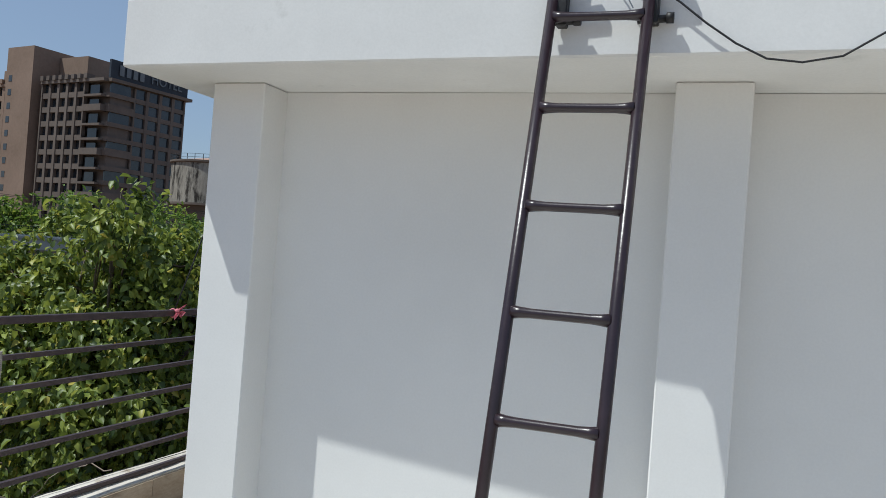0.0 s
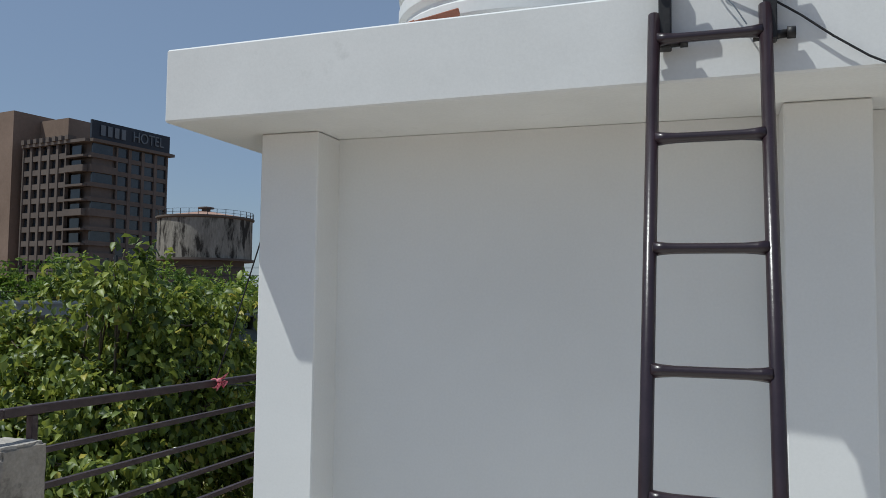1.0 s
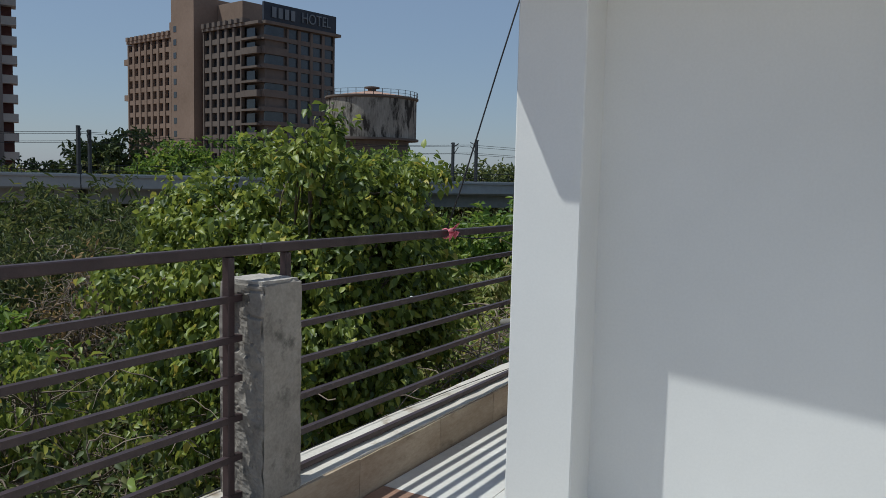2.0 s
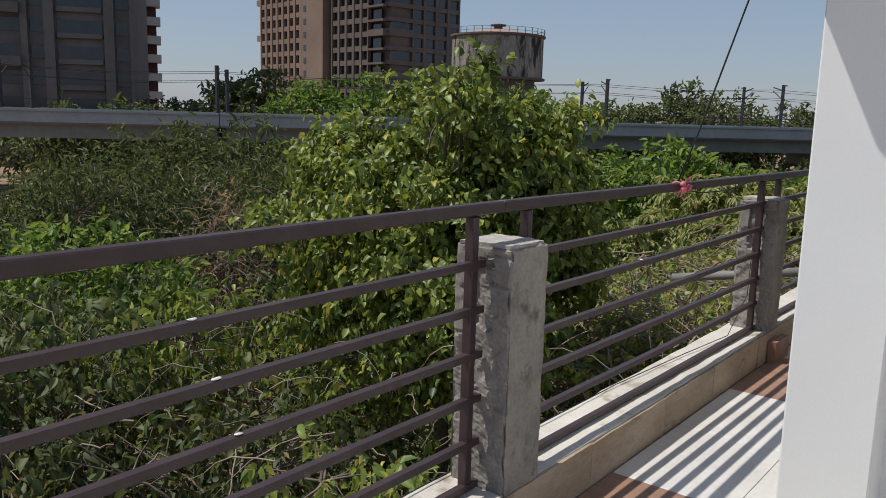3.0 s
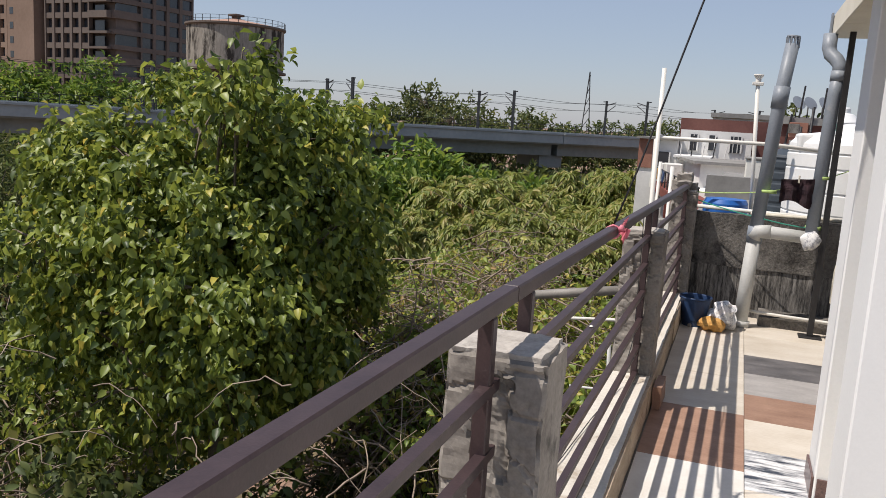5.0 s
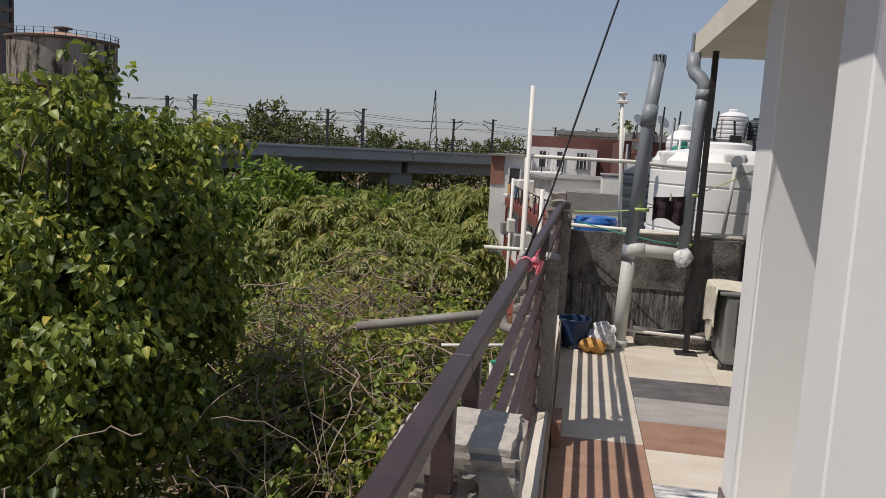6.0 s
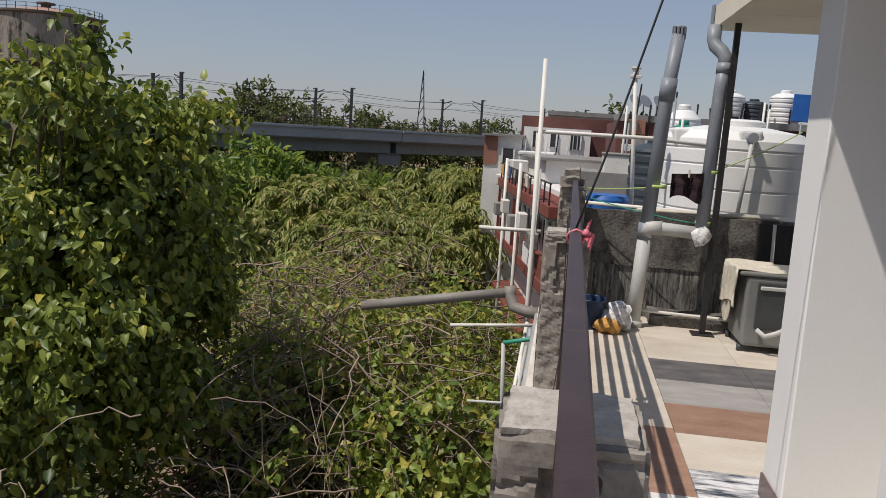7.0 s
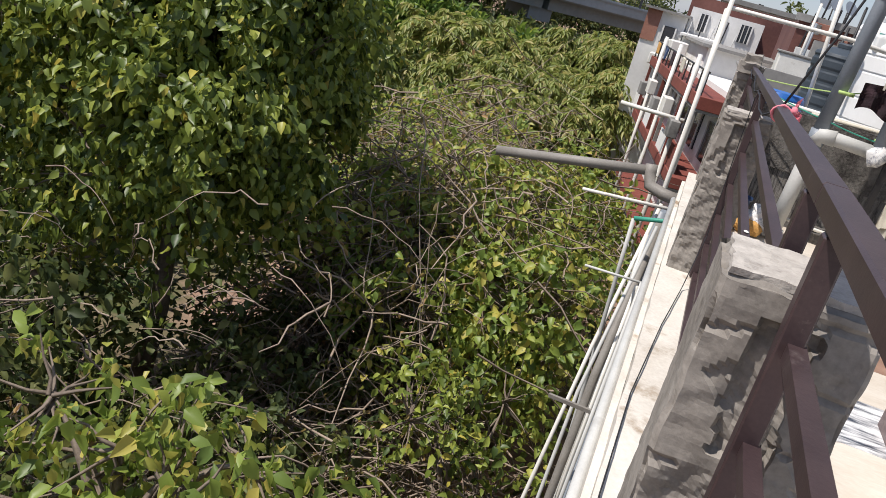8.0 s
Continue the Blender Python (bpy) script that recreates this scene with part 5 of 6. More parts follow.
def hotel():
    yaw = radians(23.15)
    F, R = Vector((-math.sin(yaw), math.cos(yaw), 0)), Vector((math.cos(yaw), math.sin(yaw), 0))
    a = radians(33)
    corner = Vector((2.41, 0.74, 0)) + F * 185 - R * 65.5
    ul = (R * math.cos(a) - F * math.sin(a))          # along the left front, towards the corner
    ur = (R * math.sin(a) + F * math.cos(a))          # along the right front, away from the corner
    width, wr = 59.0, 22.3
    o = corner - ul * width
    zt = 36.8
    h = thing("hotel", "tall brown concrete hotel block with deep window grid and roof sign", "hotel", o.to_tuple())
    hang(part("core", prism(o, ul, width - 0.2, wr - 0.5, GZ, zt - 0.5, 0.0, -1.0), HOTELDARK), h)
    st = 3.32
    n = 13
    z0 = zt - 1.2 - st * n
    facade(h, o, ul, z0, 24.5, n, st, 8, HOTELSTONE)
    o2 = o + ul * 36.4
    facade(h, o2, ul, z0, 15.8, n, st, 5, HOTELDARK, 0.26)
    o3 = o + ul * 52.2
    for s in range(n):
        z = z0 + s * st
        hang(part("balcony", prism(o3, ul, 6.4, 2.2, z, z + (1.5 if s % 3 == 2 else 0.5), 0.0, 1.3), HOTELDARK), h)
        hang(part("window", prism(o3, ul, 3.2, 0.2, z + 0.6, z + 2.8, 1.0, 0.1), GLASS), h)
    # stair tower standing higher than the roof
    hang(part("stair_tower", prism(o, ul, 10.2, 12, GZ, zt + 8.0, 24.5, 2.4), HOTELSTONE), h)
    hang(part("tower_shoulder", prism(o, ul, 3.0, 10, zt - 1, zt + 2.8, 21.4, 1.0), HOTELSTONE), h)
    hang(part("tower_rear", prism(o, ul, 10.5, 9, zt - 1, zt + 6.6, 34.8, -4.5), HOTELSTONE), h)
    for s in range(n + 1):
        hang(part("window", prism(o, ul, 1.3, 0.2, z0 + s * st + 0.9, z0 + s * st + 2.4, 25.6, 2.46), GLASS), h)
    # roof crown with upstand beams
    hang(part("crown", prism(o, ul, 24.4, 3, zt - 1.1, zt - 0.4, 0.0, 1.2), HOTELSTONE), h)
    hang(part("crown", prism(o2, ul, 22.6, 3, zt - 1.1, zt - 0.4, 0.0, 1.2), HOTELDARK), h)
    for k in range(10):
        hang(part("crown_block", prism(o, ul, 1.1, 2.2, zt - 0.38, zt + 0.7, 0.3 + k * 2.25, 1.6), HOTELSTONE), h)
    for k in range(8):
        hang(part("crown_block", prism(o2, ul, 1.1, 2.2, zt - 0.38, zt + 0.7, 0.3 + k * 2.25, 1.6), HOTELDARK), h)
    # outer balconies at the far end
    for z in (zt - 6.5, zt - 16.4, zt - 26.3):
        hang(part("end_balcony", prism(o, ul, 3.6, 4, z, z + 1.6, -3.2, 0.2), HOTELSTONE), h)
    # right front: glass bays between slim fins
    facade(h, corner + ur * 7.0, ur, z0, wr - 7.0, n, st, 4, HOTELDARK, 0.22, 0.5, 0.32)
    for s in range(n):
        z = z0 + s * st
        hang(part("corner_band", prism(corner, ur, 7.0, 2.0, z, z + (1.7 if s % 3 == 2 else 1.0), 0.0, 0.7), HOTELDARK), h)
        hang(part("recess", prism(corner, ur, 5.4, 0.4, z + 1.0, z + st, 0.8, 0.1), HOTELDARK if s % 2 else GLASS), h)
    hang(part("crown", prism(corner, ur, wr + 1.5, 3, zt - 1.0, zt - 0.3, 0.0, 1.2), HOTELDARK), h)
    # roof sign
    board = hang(part("sign_board", prism(corner, ur, wr + 0.3, 0.6, zt - 0.2, zt + 4.0, 0.0, 0.6), SIGNM), h)
    cu = bpy.data.curves.new("letters", "FONT")
    cu.body, cu.size, cu.extrude, cu.align_x, cu.align_y = "HOTEL", 3.5, 0.12, "CENTER", "CENTER"
    tmp = bpy.data.objects.new("letters", cu)
    me = bpy.data.meshes.new_from_object(tmp)
    bpy.data.objects.remove(tmp)
    bars = bmesh.new()
    bars.from_mesh(me)
    half = max(v.co.x for v in bars.verts)
    for v in bars.verts:
        v.co.x += half
    for k in range(4):
        x = half * (-1.9 + 0.4 * k)
        box((x, -1.2, 0.0), (x + half * 0.26, 1.2, 0.12), 0.0, bars)
    bars.to_mesh(me)
    bars.free()
    me.materials.append(LETTER)
    lt = new("letters", me)
    nrm = Vector((ur.y, -ur.x, 0))
    m = Matrix((( ur.x, 0, nrm.x, 0), (ur.y, 0, nrm.y, 0), (0, 1, 0, 0), (0, 0, 0, 1)))
    pos = corner + ur * (wr * 0.5) + nrm * 0.75 + Vector((0, 0, zt + 1.9))
    lt.parent = h
    lt.matrix_parent_inverse = Matrix.Translation(h.location).inverted()
    lt.matrix_basis = Matrix.Translation(pos) @ m @ Matrix.Diagonal((0.86, 1, 1, 1))


hotel()


# ---- residential towers ----
def towers():
    t = thing("apartment_tower", "grey-brown apartment tower with stacked windows and balconies", "apartment tower", (-100, 52, GZ))
    c = Vector((1.25, 1.1, 0))

    def brg(deg, d):
        return c + Vector((-math.sin(radians(deg)), math.cos(radians(deg)), 0)) * d

    o, e = brg(72, 118), brg(59.2, 112)
    u = (e - o).normalized()
    w = (e - o).length
    hang(part("core", prism(o, u, w, 16, GZ, 60, 0, -0.8), TOWERG), t)
    st = 3.2
    cols = [(0.0, 0.10, 1), (0.13, 0.22, 1), (0.27, 0.33, 0), (0.36, 0.50, 2), (0.54, 0.60, 0), (0.66, 0.86, 1), (0.92, 0.98, 0)]
    for a, b, kind in cols:
        for s in range(14):
            z = GZ + 6 + s * st
            hang(part("window", prism(o, u, (b - a) * w, 0.3, z + 0.9, z + 2.5, a * w, -0.7), GLASS), t)
            if kind == 2 and s % 2 == 0:
                hang(part("balcony", prism(o, u, (b - a) * w * 1.1, 2.0, z - 0.2, z + 1.0, a * w - 0.2, 0.9), TOWERG), t)
            elif kind == 1:
                hang(part("sill", prism(o, u, (b - a) * w, 0.8, z + 0.3, z + 0.9, a * w, -0.3), TOWERG), t)
    for a, b in ((0.105, 0.125), (0.225, 0.265), (0.335, 0.355), (0.505, 0.535), (0.605, 0.65), (0.87, 0.915), (0.985, 1.0)):
        hang(part("rib", prism(o, u, (b - a) * w, 1.0, GZ, 60, a * w, 0.1), TOWERG), t)
    t = thing("apartment_tower", "pale apartment tower ringed with white balconies", "apartment tower", (-120, 75, GZ))
    o, e = brg(59.3, 140), brg(57.5, 140)
    u = (e - o).normalized()
    w = (e - o).length
    hang(part("core", prism(o, u, w * 0.86, 12, GZ, 56, 0, -1.0), MAROON), t)
    for s in range(22):
        z = GZ + 3 + s * 2.9
        hang(part("balcony", prism(o, u, w, 3.5, z, z + 1.25, 0.0, 0.6), TOWERW), t)
        hang(part("window", prism(o, u, w * 0.3, 0.3, z + 1.3, z + 2.8, w * 0.1, -0.8), GLASS), t)
    hang(part("rib", prism(o, u, w * 0.09, 1.6, GZ, 56, w * 0.42, 0.8), MAROON), t)
    t = thing("lattice_pylon", "faint far lattice power pylon", "pylon", (-60, 330, GZ))
    for dx in (-2, 2):
        hang(part("leg", tube([(-60 + dx, 330, GZ), (-60, 330, 24)], 0.25, 4), MAST), t)
    for k in range(7):
        s = 2 * (1 - k / 7.5)
        z = GZ + k * 4.2
        hang(part("brace", tube([(-60 - s, 330, z), (-60 + s * 0.85, 330, z + 4)], 0.16, 4), MAST), t)


towers()


# ---- trees ----
def near_trees():
    t = tree("broad-leaved tree with large glossy leaves close to the terrace", (-6.8, 11.2, GZ), (-6.6, 11.3, -2.6), (-7.25, 11.9, -0.55), (2.9, 3.05, 2.35), 44, 1350, 31, 0.128, 0.68, 0.42, 0.9, LEAF, 11, 0.16, lobe_size=(0.15, 0.32), stations=4, reach=(0.35, 0.95))
    rng = np.random.default_rng(5)

    def more(name, centre, radii, lobes, n, per=22, leaf=0.135):
        p, out, ends = crown_clusters(rng, centre, radii, lobes, n, (0.25, 0.45))
        tagged(hang(foliage(name, rng, p, out, per, leaf, 0.66, 0.42, 0.8, LEAF, None, stations=4), t), kind="stuff")
        hang(limbs("bough", rng, (-6.6, 11.3, -2.6), ends, 0.05, BARK, None), t)

    more("top_shoot", (-6.0, 10.9, 1.95), (0.42, 0.42, 0.8), 8, 34, 18)
    more("shoulder", (-6.1, 12.4, 1.0), (1.2, 1.2, 0.9), 10, 120)
    more("shoulder", (-6.0, 13.1, 0.2), (1.0, 1.0, 0.8), 10, 90)
    more("shoulder", (-8.8, 11.2, 0.4), (1.2, 1.2, 0.8), 8, 150)
    more("lower_skirt", (-7.1, 11.4, -3.0), (2.6, 2.6, 1.7), 26, 260, 14)
    more("side_bough", (-5.3, 11.7, 0.0), (0.8, 0.9, 1.0), 8, 45, 14)
    more("side_bough", (-5.3, 10.2, -1.6), (0.9, 1.0, 1.2), 10, 60, 12)
    hang(part("leader", tube([(-6.6, 11.3, -2.6), (-6.3, 11.1, -0.5), (-6.1, 10.95, 1.2), (-6.0, 10.9, 2.3)], [0.08, 0.05, 0.03, 0.01], 6), BARK), t)


near_trees()
D = [
    # label, base xy, centre, radii, lobes, clusters, per, leaf, wide, twig, droop, material, seed
    ("fresh green leafy tree below the viaduct", (-19, 48), (-19, 48, -3.6), (5.5, 5.5, 3.0), 26, 460, 18, 0.55, 0.4, 1.0, 0.5, LEAFBRIGHT, 25),
    ("fresh green leafy tree below the viaduct", (-12, 46), (-12.5, 46, -4.4), (5.0, 4.0, 2.5), 20, 360, 17, 0.55, 0.4, 1.0, 0.5, LEAFBRIGHT, 26),
    ("feathery dark green acacia tree", (-27, 15), (-27, 15.5, -3.0), (5.0, 5.0, 2.9), 24, 560, 24, 0.30, 0.22, 1.0, 0.7, LEAFDARK, 27),
    ("feathery dark green acacia tree", (-24, 22), (-24.5, 21.5, -3.2), (4.5, 4.5, 2.7), 22, 500, 24, 0.30, 0.22, 1.0, 0.7, LEAFDARK, 28),
    ("fresh green bush in the thicket", (-18.5, 11), (-18.5, 11, -4.0), (3.2, 3.2, 2.1), 18, 380, 18, 0.26, 0.45, 0.6, 0.4, LEAFBRIGHT, 29),
    ("feathery dark green acacia tree", (-33, 25), (-33, 25, -3.0), (5.5, 5.5, 3.2), 22, 500, 22, 0.4, 0.22, 1.0, 0.7, LEAFDARK, 30),
    ("dry brown half-bare tree in the thicket", (-20, 16.5), (-20, 16.5, -3.8), (2.6, 2.6, 2.8), 12, 110, 10, 0.2, 0.4, 0.9, 0.4, LEAFDRY, 31),
    ("feathery dark green acacia tree", (-34, 38), (-34, 38, -3.6), (5.5, 5.5, 2.9), 20, 420, 20, 0.45, 0.22, 1.0, 0.7, LEAFDARK, 32),
    ("tangled leafy bush in the thicket", (-14, 16), (-14, 16, -4.6), (3.5, 3.5, 2.0), 16, 320, 16, 0.26, 0.4, 0.7, 0.6, LEAFDARK, 33),
    ("tangled leafy bush in the thicket", (-13, 26), (-13.5, 26, -4.6), (4, 4, 2.2), 16, 340, 16, 0.32, 0.35, 0.8, 0.6, LEAFDROOP, 34),
    ("broad-leaved bush hung with drying vines", (-9.5, 5.5), (-9.8, 5.5, -3.5), (2.6, 2.8, 2.2), 22, 480, 14, 0.17, 0.5, 0.5, 1.1, LEAFDARK, 35),
    ("broad-leaved bush hung with vines", (-12.5, 8.5), (-12.5, 8.5, -3.6), (2.6, 2.6, 2.1), 18, 420, 14, 0.16, 0.5, 0.45, 1.0, LEAFDARK, 36),
    ("broad-leaved shrub below the railing", (-4.4, 5.2), (-4.5, 5.3, -4.2), (2.0, 2.0, 1.5), 14, 300, 13, 0.13, 0.6, 0.4, 0.8, LEAFDARK, 37),
    ("shrub with bright yellow-green leaves below the railing", (-2.6, 5.1), (-2.5, 5.1, -1.95), (1.35, 1.1, 0.8), 16, 150, 11, 0.11, 0.6, 0.26, 1.1, LEAFVINE, 38),
    ("leafy climber in the bramble", (-3.2, 15.3), (-3.2, 15.3, -2.9), (2.2, 2.6, 1.3), 28, 400, 12, 0.14, 0.64, 0.5, 0.5, LEAFVINE, 39),
    ("leafy climber in the bramble", (-4.4, 18.7), (-4.5, 18.7, -2.7), (2.1, 2.4, 1.2), 20, 260, 11, 0.15, 0.64, 0.5, 0.5, LEAFVINE, 40),
    ("leafy climber in the bramble", (-1.9, 18.3), (-1.9, 18.3, -3.0), (1.1, 2.6, 1.3), 20, 220, 12, 0.16, 0.6, 0.5, 0.5, LEAFVINE, 41),
    ("leafy climber in the bramble", (-1.7, 14.0), (-1.8, 14.0, -3.6), (1.1, 2.1, 1.4), 20, 230, 12, 0.15, 0.66, 0.5, 0.5, LEAFVINE, 43),
    ("leafy climber in the bramble", (-3.9, 13.2), (-3.8, 13.2, -3.3), (1.4, 1.7, 1.4), 20, 180, 11, 0.13, 0.64, 0.5, 0.5, LEAFVINE, 51),
    ("leafy climber hanging in the thicket", (-6.4, 20.5), (-6.5, 20.5, -3.2), (1.8, 2.2, 1.3), 14, 130, 10, 0.17, 0.6, 0.5, 0.6, LEAFVINE, 45),
    ("leafy vine over the dry stems", (-6.2, 6.4), (-6.2, 6.4, -3.4), (2.2, 1.8, 1.5), 18, 230, 12, 0.14, 0.6, 0.45, 1.0, LEAFDARK, 46),
    ("leafy vine over the dry stems", (-9.5, 8.0), (-9.5, 8.0, -2.6), (1.7, 1.7, 1.3), 14, 130, 12, 0.18, 0.5, 0.5, 1.1, LEAF, 47),
    ("low leafy shrub under the broad-leaved tree", (-5.0, 9.4), (-5.0, 9.4, -5.0), (2.1, 2.2, 1.2), 16, 240, 14, 0.14, 0.6, 0.45, 0.5, LEAFDARK, 48),
    ("low leafy shrub under the broad-leaved tree", (-8.0, 9.0), (-8.0, 9.0, -4.9), (2.2, 2.0, 1.3), 16, 240, 14, 0.14, 0.6, 0.45, 0.5, LEAFDARK, 49),
    ("low leafy shrub under the broad-leaved tree", (-5.2, 13.0), (-5.2, 13.0, -5.1), (2.0, 2.0, 1.0), 14, 160, 14, 0.14, 0.6, 0.45, 0.5, LEAFDARK, 50),
    ("leafy shrub below the terrace wall", (-1.6, 10.5), (-1.7, 10.6, -4.5), (1.1, 2.0, 1.5), 12, 170, 12, 0.115, 0.62, 0.4, 0.7, LEAF, 42),
]
for label, (bx, by), c, r, lobes, n, per, leaf, wide, twig, droop, material, seed in D:
    tree(label, (bx, by, GZ), (bx + 0.15, by, c[2] - r[2] * 0.5), c, r, lobes, n, per, leaf, wide, twig, droop, material, seed, 0.09 + 0.015 * r[0], "tree" if r[2] > 2.2 else "shrub", name="tree" if r[2] > 2.2 else "shrub", stations=6 if by < 5 else 4 if by < 16 and bx > -13 else 0)


frond_tree("tree with long drooping feathered leaves", (-8.2, 32, GZ), (-8.1, 32, -4.5), (-8.4, 31.5, -3.1), (4.5, 4.5, 2.6), 26, 330, 8, 7, 1.15, 0.30, LEAFDROOP, 21, 0.16)
frond_tree("tree with drooping yellowish feathered leaves", (-5.0, 37, GZ), (-5.0, 37, -3.6), (-5.2, 36.8, -2.2), (2.5, 2.5, 2.3), 16, 150, 8, 7, 1.1, 0.30, LEAFDROOP, 22, 0.13)
frond_tree("tree with long drooping feathered leaves", (-5.2, 27, GZ), (-5.2, 27, -5), (-5.6, 26.5, -3.9), (2.8, 3.0, 2.0), 18, 170, 8, 7, 1.0, 0.27, LEAFDROOP, 23, 0.12)
frond_tree("tree with drooping yellowish feathered leaves", (-3.0, 31, GZ), (-3.1, 31, -4.4), (-3.5, 31, -3.2), (1.6, 2.6, 2.1), 12, 120, 8, 7, 1.0, 0.28, LEAFDROOP, 24, 0.12)
frond_tree("tree with long drooping feathered leaves", (-11.5, 25, GZ), (-11.5, 25, -5), (-11.8, 25, -4.0), (3.0, 3.0, 2.0), 18, 170, 8, 7, 1.0, 0.27, LEAFDROOP, 44, 0.12)


def bramble():
    """Dry tangled stems over the slope."""
    rng = np.random.default_rng(77)
    spots = [((-3.6, 15.4, -3.2), (2.2, 3.6, 1.7), 1500), ((-5.0, 14.6, -4.3), (1.1, 1.5, 1.5), 900), ((-5.2, 21.5, -3.4), (2.0, 2.5, 1.6), 600), ((-4.4, 6.0, -4.8), (2.6, 2.6, 1.2), 260), ((-7.8, 6.6, -3.9), (2.8, 2.4, 1.3), 240), ((-13, 12, -5.0), (4, 4, 1.4), 220), ((-2.6, 10.5, -5.2), (1.8, 3, 1.1), 500), ((-20, 16.5, -3.9), (1.6, 1.6, 2.4), 360)]
    for c, r, n in spots:
        t = thing("bramble", "dry grey-brown tangle of leafless stems", "bramble", (c[0], c[1], GZ), kind="stuff")
        start = np.array(c) + rng.normal(size=(n, 3)) * np.array(r) * 0.5
        way = unit(rng.normal(size=(n, 3)) * np.array([1, 1, 0.55]))
        k = 7
        s = np.linspace(0, 1, k)[None, :, None]
        length = rng.uniform(0.6, 2.2, (n, 1, 1))
        curl = rng.normal(size=(n, 1, 3)) * 0.5
        paths = start[:, None] + way[:, None] * s * length + curl * s ** 2 * length * 0.5 + np.array([0, 0, -0.35]) * s ** 2 * length + rng.normal(size=(n, k, 3)) * 0.03
        rad = rng.uniform(0.007, 0.022, (n, 1)) * np.linspace(1, 0.4, k)[None]
        hang(sticks("stems", paths, rad, TWIG), t)
        m = n * 2
        at = paths[rng.integers(0, n, m), rng.integers(0, k, m)]
        hang(leaves("dead_leaves", at, rand_dirs(rng, m) + np.array([0, 0, -0.6]), rand_dirs(rng, m) * 0.7 + np.array([0, 0, 0.8]), rng.uniform(0.06, 0.15, m), 0.5, LEAFDRY), t)
    # pale lianas hanging across the view
    t = thing("liana", "bare pale creeper stems arching over the leaves", "creeper", (-5, 8, GZ), kind="stuff")
    n, k = 46, 9
    start = np.stack([rng.uniform(-8, -3, n), rng.uniform(5, 10, n), rng.uniform(-3.8, -1.2, n)], 1)
    way = unit(np.stack([rng.normal(size=n), rng.normal(size=n), rng.uniform(0, 1.0, n)], 1))
    s = np.linspace(0, 1, k)[None, :, None]
    length = rng.uniform(0.8, 1.8, (n, 1, 1))
    paths = start[:, None] + way[:, None] * s * length + np.array([0, 0, -0.7]) * s ** 2 * length + rng.normal(size=(n, k, 3)) * 0.02
    hang(sticks("stems", paths, np.linspace(0.011, 0.004, k)[None] * np.ones((n, 1)), TWIG), t)


bramble()


def undergrowth():
    """Low leafy cover over the whole slope, one sheet of stuff."""
    rng = np.random.default_rng(99)
    t = thing("undergrowth", "low leafy scrub covering the slope", "scrub", (-12, 20, GZ), kind="stuff")
    n = 30000
    x = rng.uniform(-42, -0.6, n)
    y = rng.uniform(-2, 62, n)
    d = np.hypot(x, y)
    keep = rng.uniform(size=n) < 0.9
    x, y, d = x[keep], y[keep], d[keep]
    hump = np.array([noise.noise(Vector((a * 0.25, b * 0.25, 1.0))) for a, b in zip(x, y)])
    z = GZ + np.maximum(0.0, 0.5 + hump * 1.6) * rng.uniform(0.2, 1.0, len(x)) + 0.1
    bare = hump > -0.28
    at = np.stack([x, y, z], 1)[bare]
    m = len(at)
    hang(leaves("scrub_leaves", at, rand_dirs(rng, m) + np.array([0, 0, 0.2]), rand_dirs(rng, m) * 0.6 + np.array([0, 0, 0.9]), (0.12 + 0.012 * d[bare]) * rng.uniform(0.7, 1.4, m), 0.5, LEAFDARK), t)
    # belt of trees on the skyline behind the viaduct
    for seed, (deg, dist, wide, top, material) in enumerate(((62, 95, 9, 1.5, LEAFDARK), (56, 118, 7, 2.0, LEAFDARK), (51.8, 105, 6, 5.6, LEAFDARK), (47.5, 98, 7, 4.0, LEAFBRIGHT), (44.0, 100, 6, 5.8, LEAFBRIGHT), (40, 104, 8, 4.5, LEAFBRIGHT), (36.5, 112, 8, 5.0, LEAFBRIGHT), (33, 118, 7, 4.0, LEAFBRIGHT), (28.5, 118, 6, 3.0, LEAFDARK), (24.8, 125, 6, 4.2, LEAFDARK), (20.6, 130, 7.5, 6.2, LEAFDARK), (17.8, 140, 6, 2.5, LEAFDARK), (14.2, 135, 6, 4.2, LEAFDARK), (10.5, 150, 8, 2.0, LEAFDARK), (6, 160, 10, 2.4, LEAFDARK), (0, 170, 14, 2.5, LEAFDARK), (-3, 60, 1.3, 3.1, LEAFDARK), (30, 72, 9, -3.0, LEAFDARK), (22, 78, 9, -3.2, LEAFDARK), (14, 84, 9, -3.5, LEAFDARK), (7, 80, 8, -3.4, LEAFDARK), (40, 62, 8, -3.4, LEAFDARK), (53, 55, 8, -4.0, LEAFDARK), (64, 52, 8, -4.2, LEAFDARK), (47, 60, 7, -4.2, LEAFDARK))):
        cx, cy = 1.0 - math.sin(radians(deg)) * dist, 1.2 + math.cos(radians(deg)) * dist
        hgt = (top - GZ) / 2
        tree("round-topped tree on the skyline beyond the viaduct", (cx, cy, GZ), (cx, cy, GZ + hgt * 0.5), (cx, cy, top - hgt), (wide, wide, hgt), 16, 380, 12, 0.75 if dist > 80 else 0.45, 0.4, 1.3, 0.35, material, 200 + seed, 0.25, low=-0.5)


undergrowth()


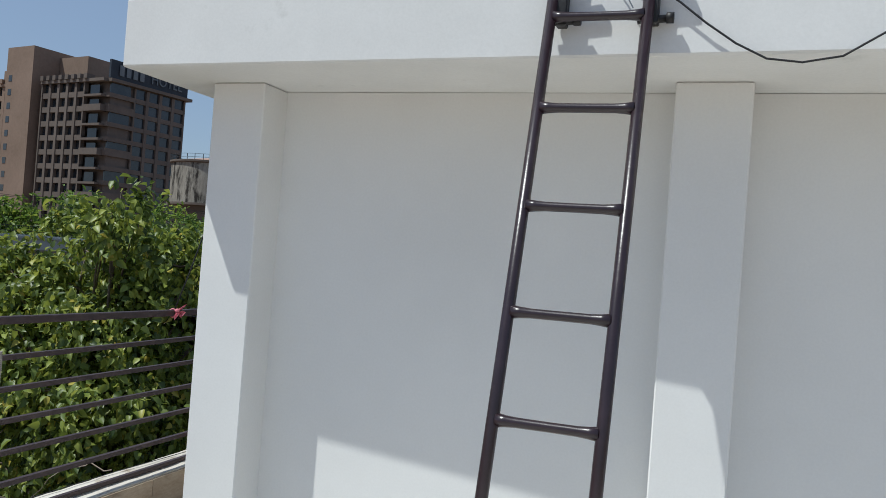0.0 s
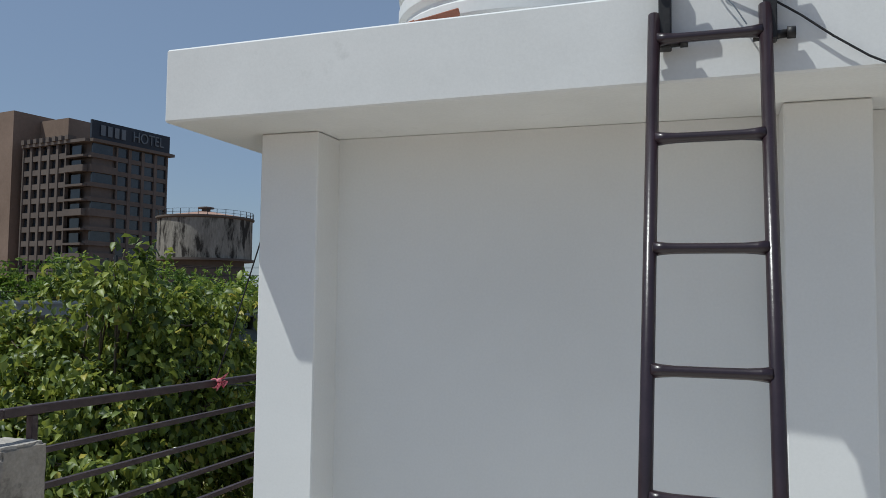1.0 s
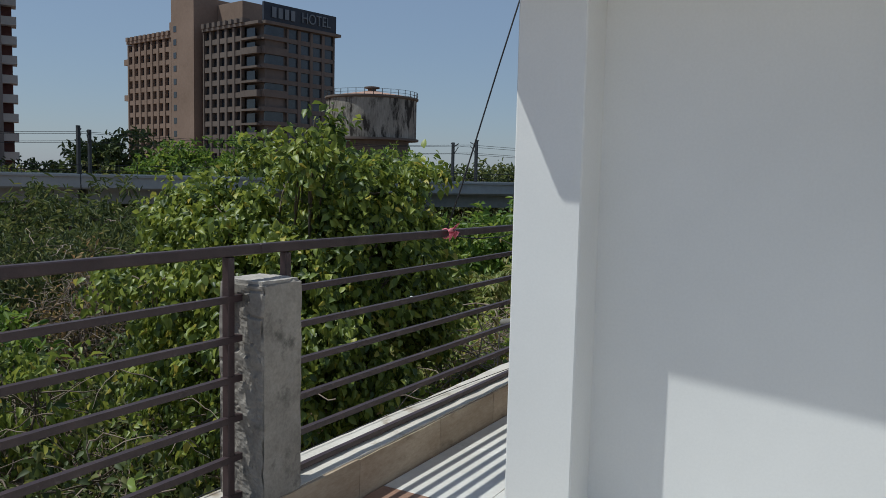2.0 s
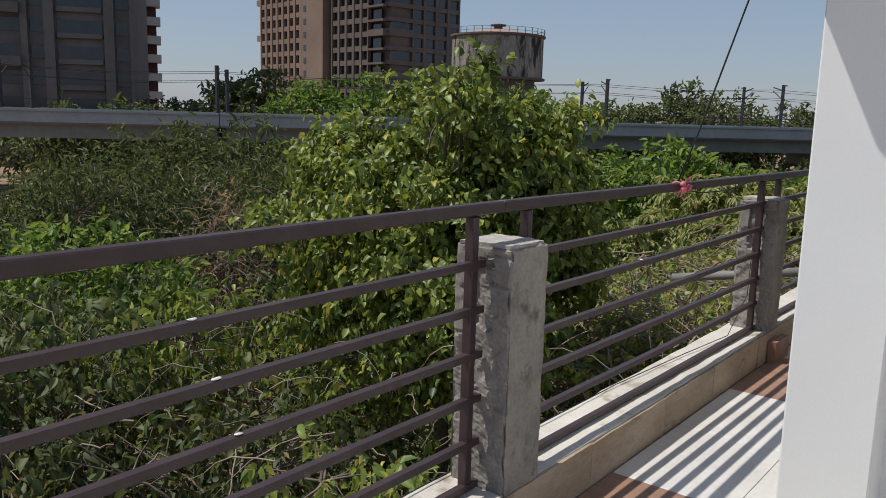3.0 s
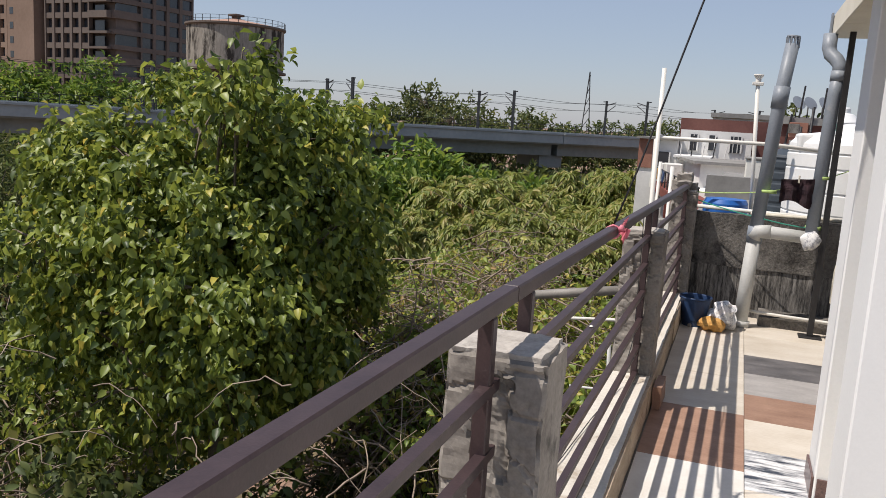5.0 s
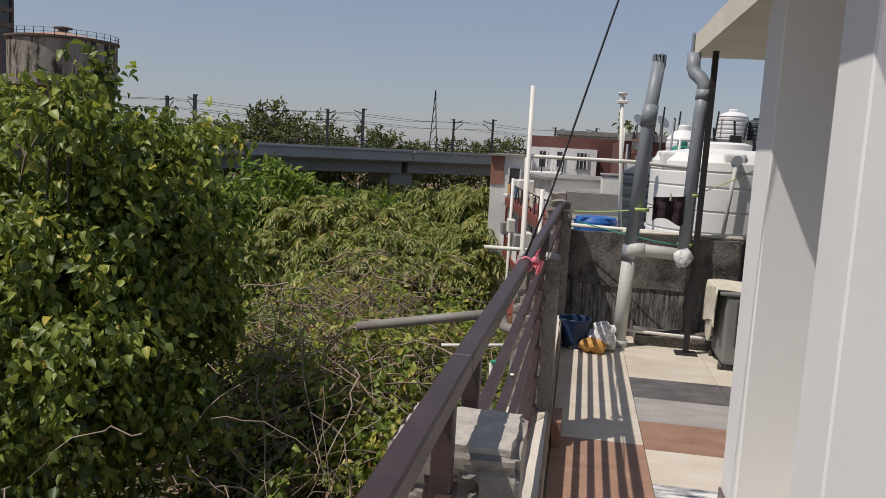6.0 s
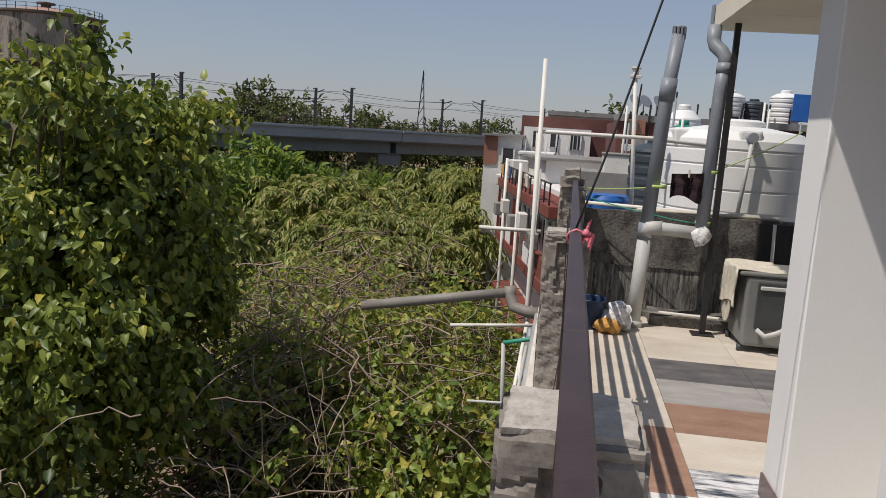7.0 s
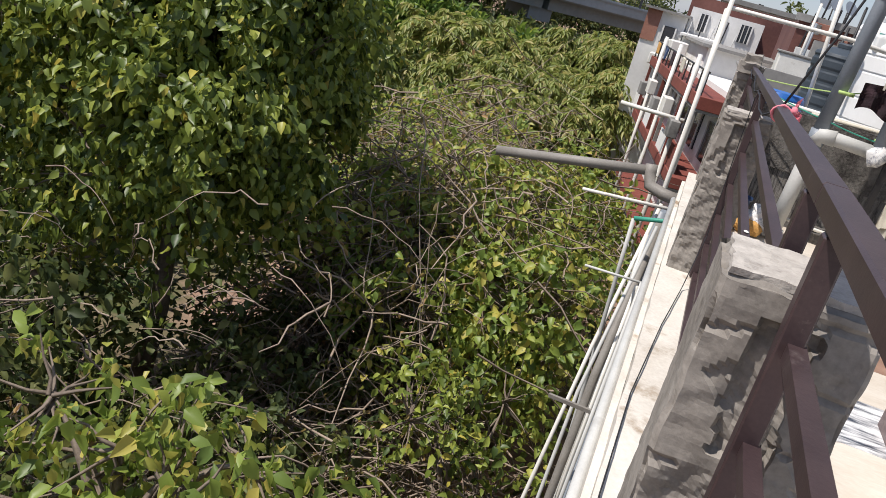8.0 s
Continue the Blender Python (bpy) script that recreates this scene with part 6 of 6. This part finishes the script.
# ---- terrace tiles ----
def tile_floor():
    made = {}

    def tile(x0, x1, y0, y1, material):
        key = (round(x1 - x0, 3), round(y1 - y0, 3), material.name)
        if key not in made:
            bm = box((0.0015, 0.0015, -0.012), (x1 - x0 - 0.0015, y1 - y0 - 0.0015, 0.0), 0.0012)
            me = bpy.data.meshes.new("tile")
            bm.to_mesh(me)
            bm.free()
            me.materials.append(material)
            made[key] = me
        ob = new("tile", made[key])
        ob.parent = floor
        ob.location = (x0, y0, 0)

    left = [(-4, -3.2, MARBLE), (-3.2, -2.4, WMARBLE), (-2.4, -1.6, MARBLE), (-1.6, -0.8, WMARBLE), (-0.8, 0.0, MARBLE), (0, 0.8, MARBLE), (0.8, 1.6, WMARBLE), (1.6, 2.4, MARBLE), (2.4, 3.2, WMARBLE), (3.2, 3.9, BMARBLE), (3.9, 4.6, WMARBLE), (4.6, 5.3, WMARBLE), (5.3, 6.12, BMARBLE), (6.12, 6.85, MARBLE), (6.85, 7.6, MARBLE), (7.6, 8.4, MARBLE), (8.4, 8.8, MARBLE)]
    for a, b, m in left:
        tile(0.1, 0.595, a, b, m)
    right = [(-4, -3.4, MARBLE), (-3.4, -2.8, MARBLE), (-2.8, -2.2, MARBLE), (-2.2, -1.6, MARBLE), (-1.6, -1.0, MARBLE), (-1.0, -0.4, MARBLE), (-0.4, 0.2, MARBLE), (0.2, 0.8, MARBLE), (0.8, 1.4, WMARBLE), (1.4, 2.0, MARBLE), (2.0, 2.6, WMARBLE), (2.6, 3.2, MARBLE), (3.2, 3.8, MARBLE), (3.8, 4.5, WMARBLE), (4.5, 5.1, MARBLE), (5.1, 5.6, VMARBLE), (5.6, 6.06, MARBLE), (6.06, 6.53, BMARBLE), (6.53, 7.0, GMARBLE), (7.0, 7.48, DMARBLE), (7.48, 8.1, MARBLE), (8.1, 8.8, MARBLE)]
    for a, b, m in right:
        for x in (0.595, 1.2, 1.8, 2.4, 3.0, 3.6, 4.2, 4.8, 5.4):
            w = 0.605 if x < 0.6 else 0.6
            tile(x, x + w, a, b, m)


tile_floor()
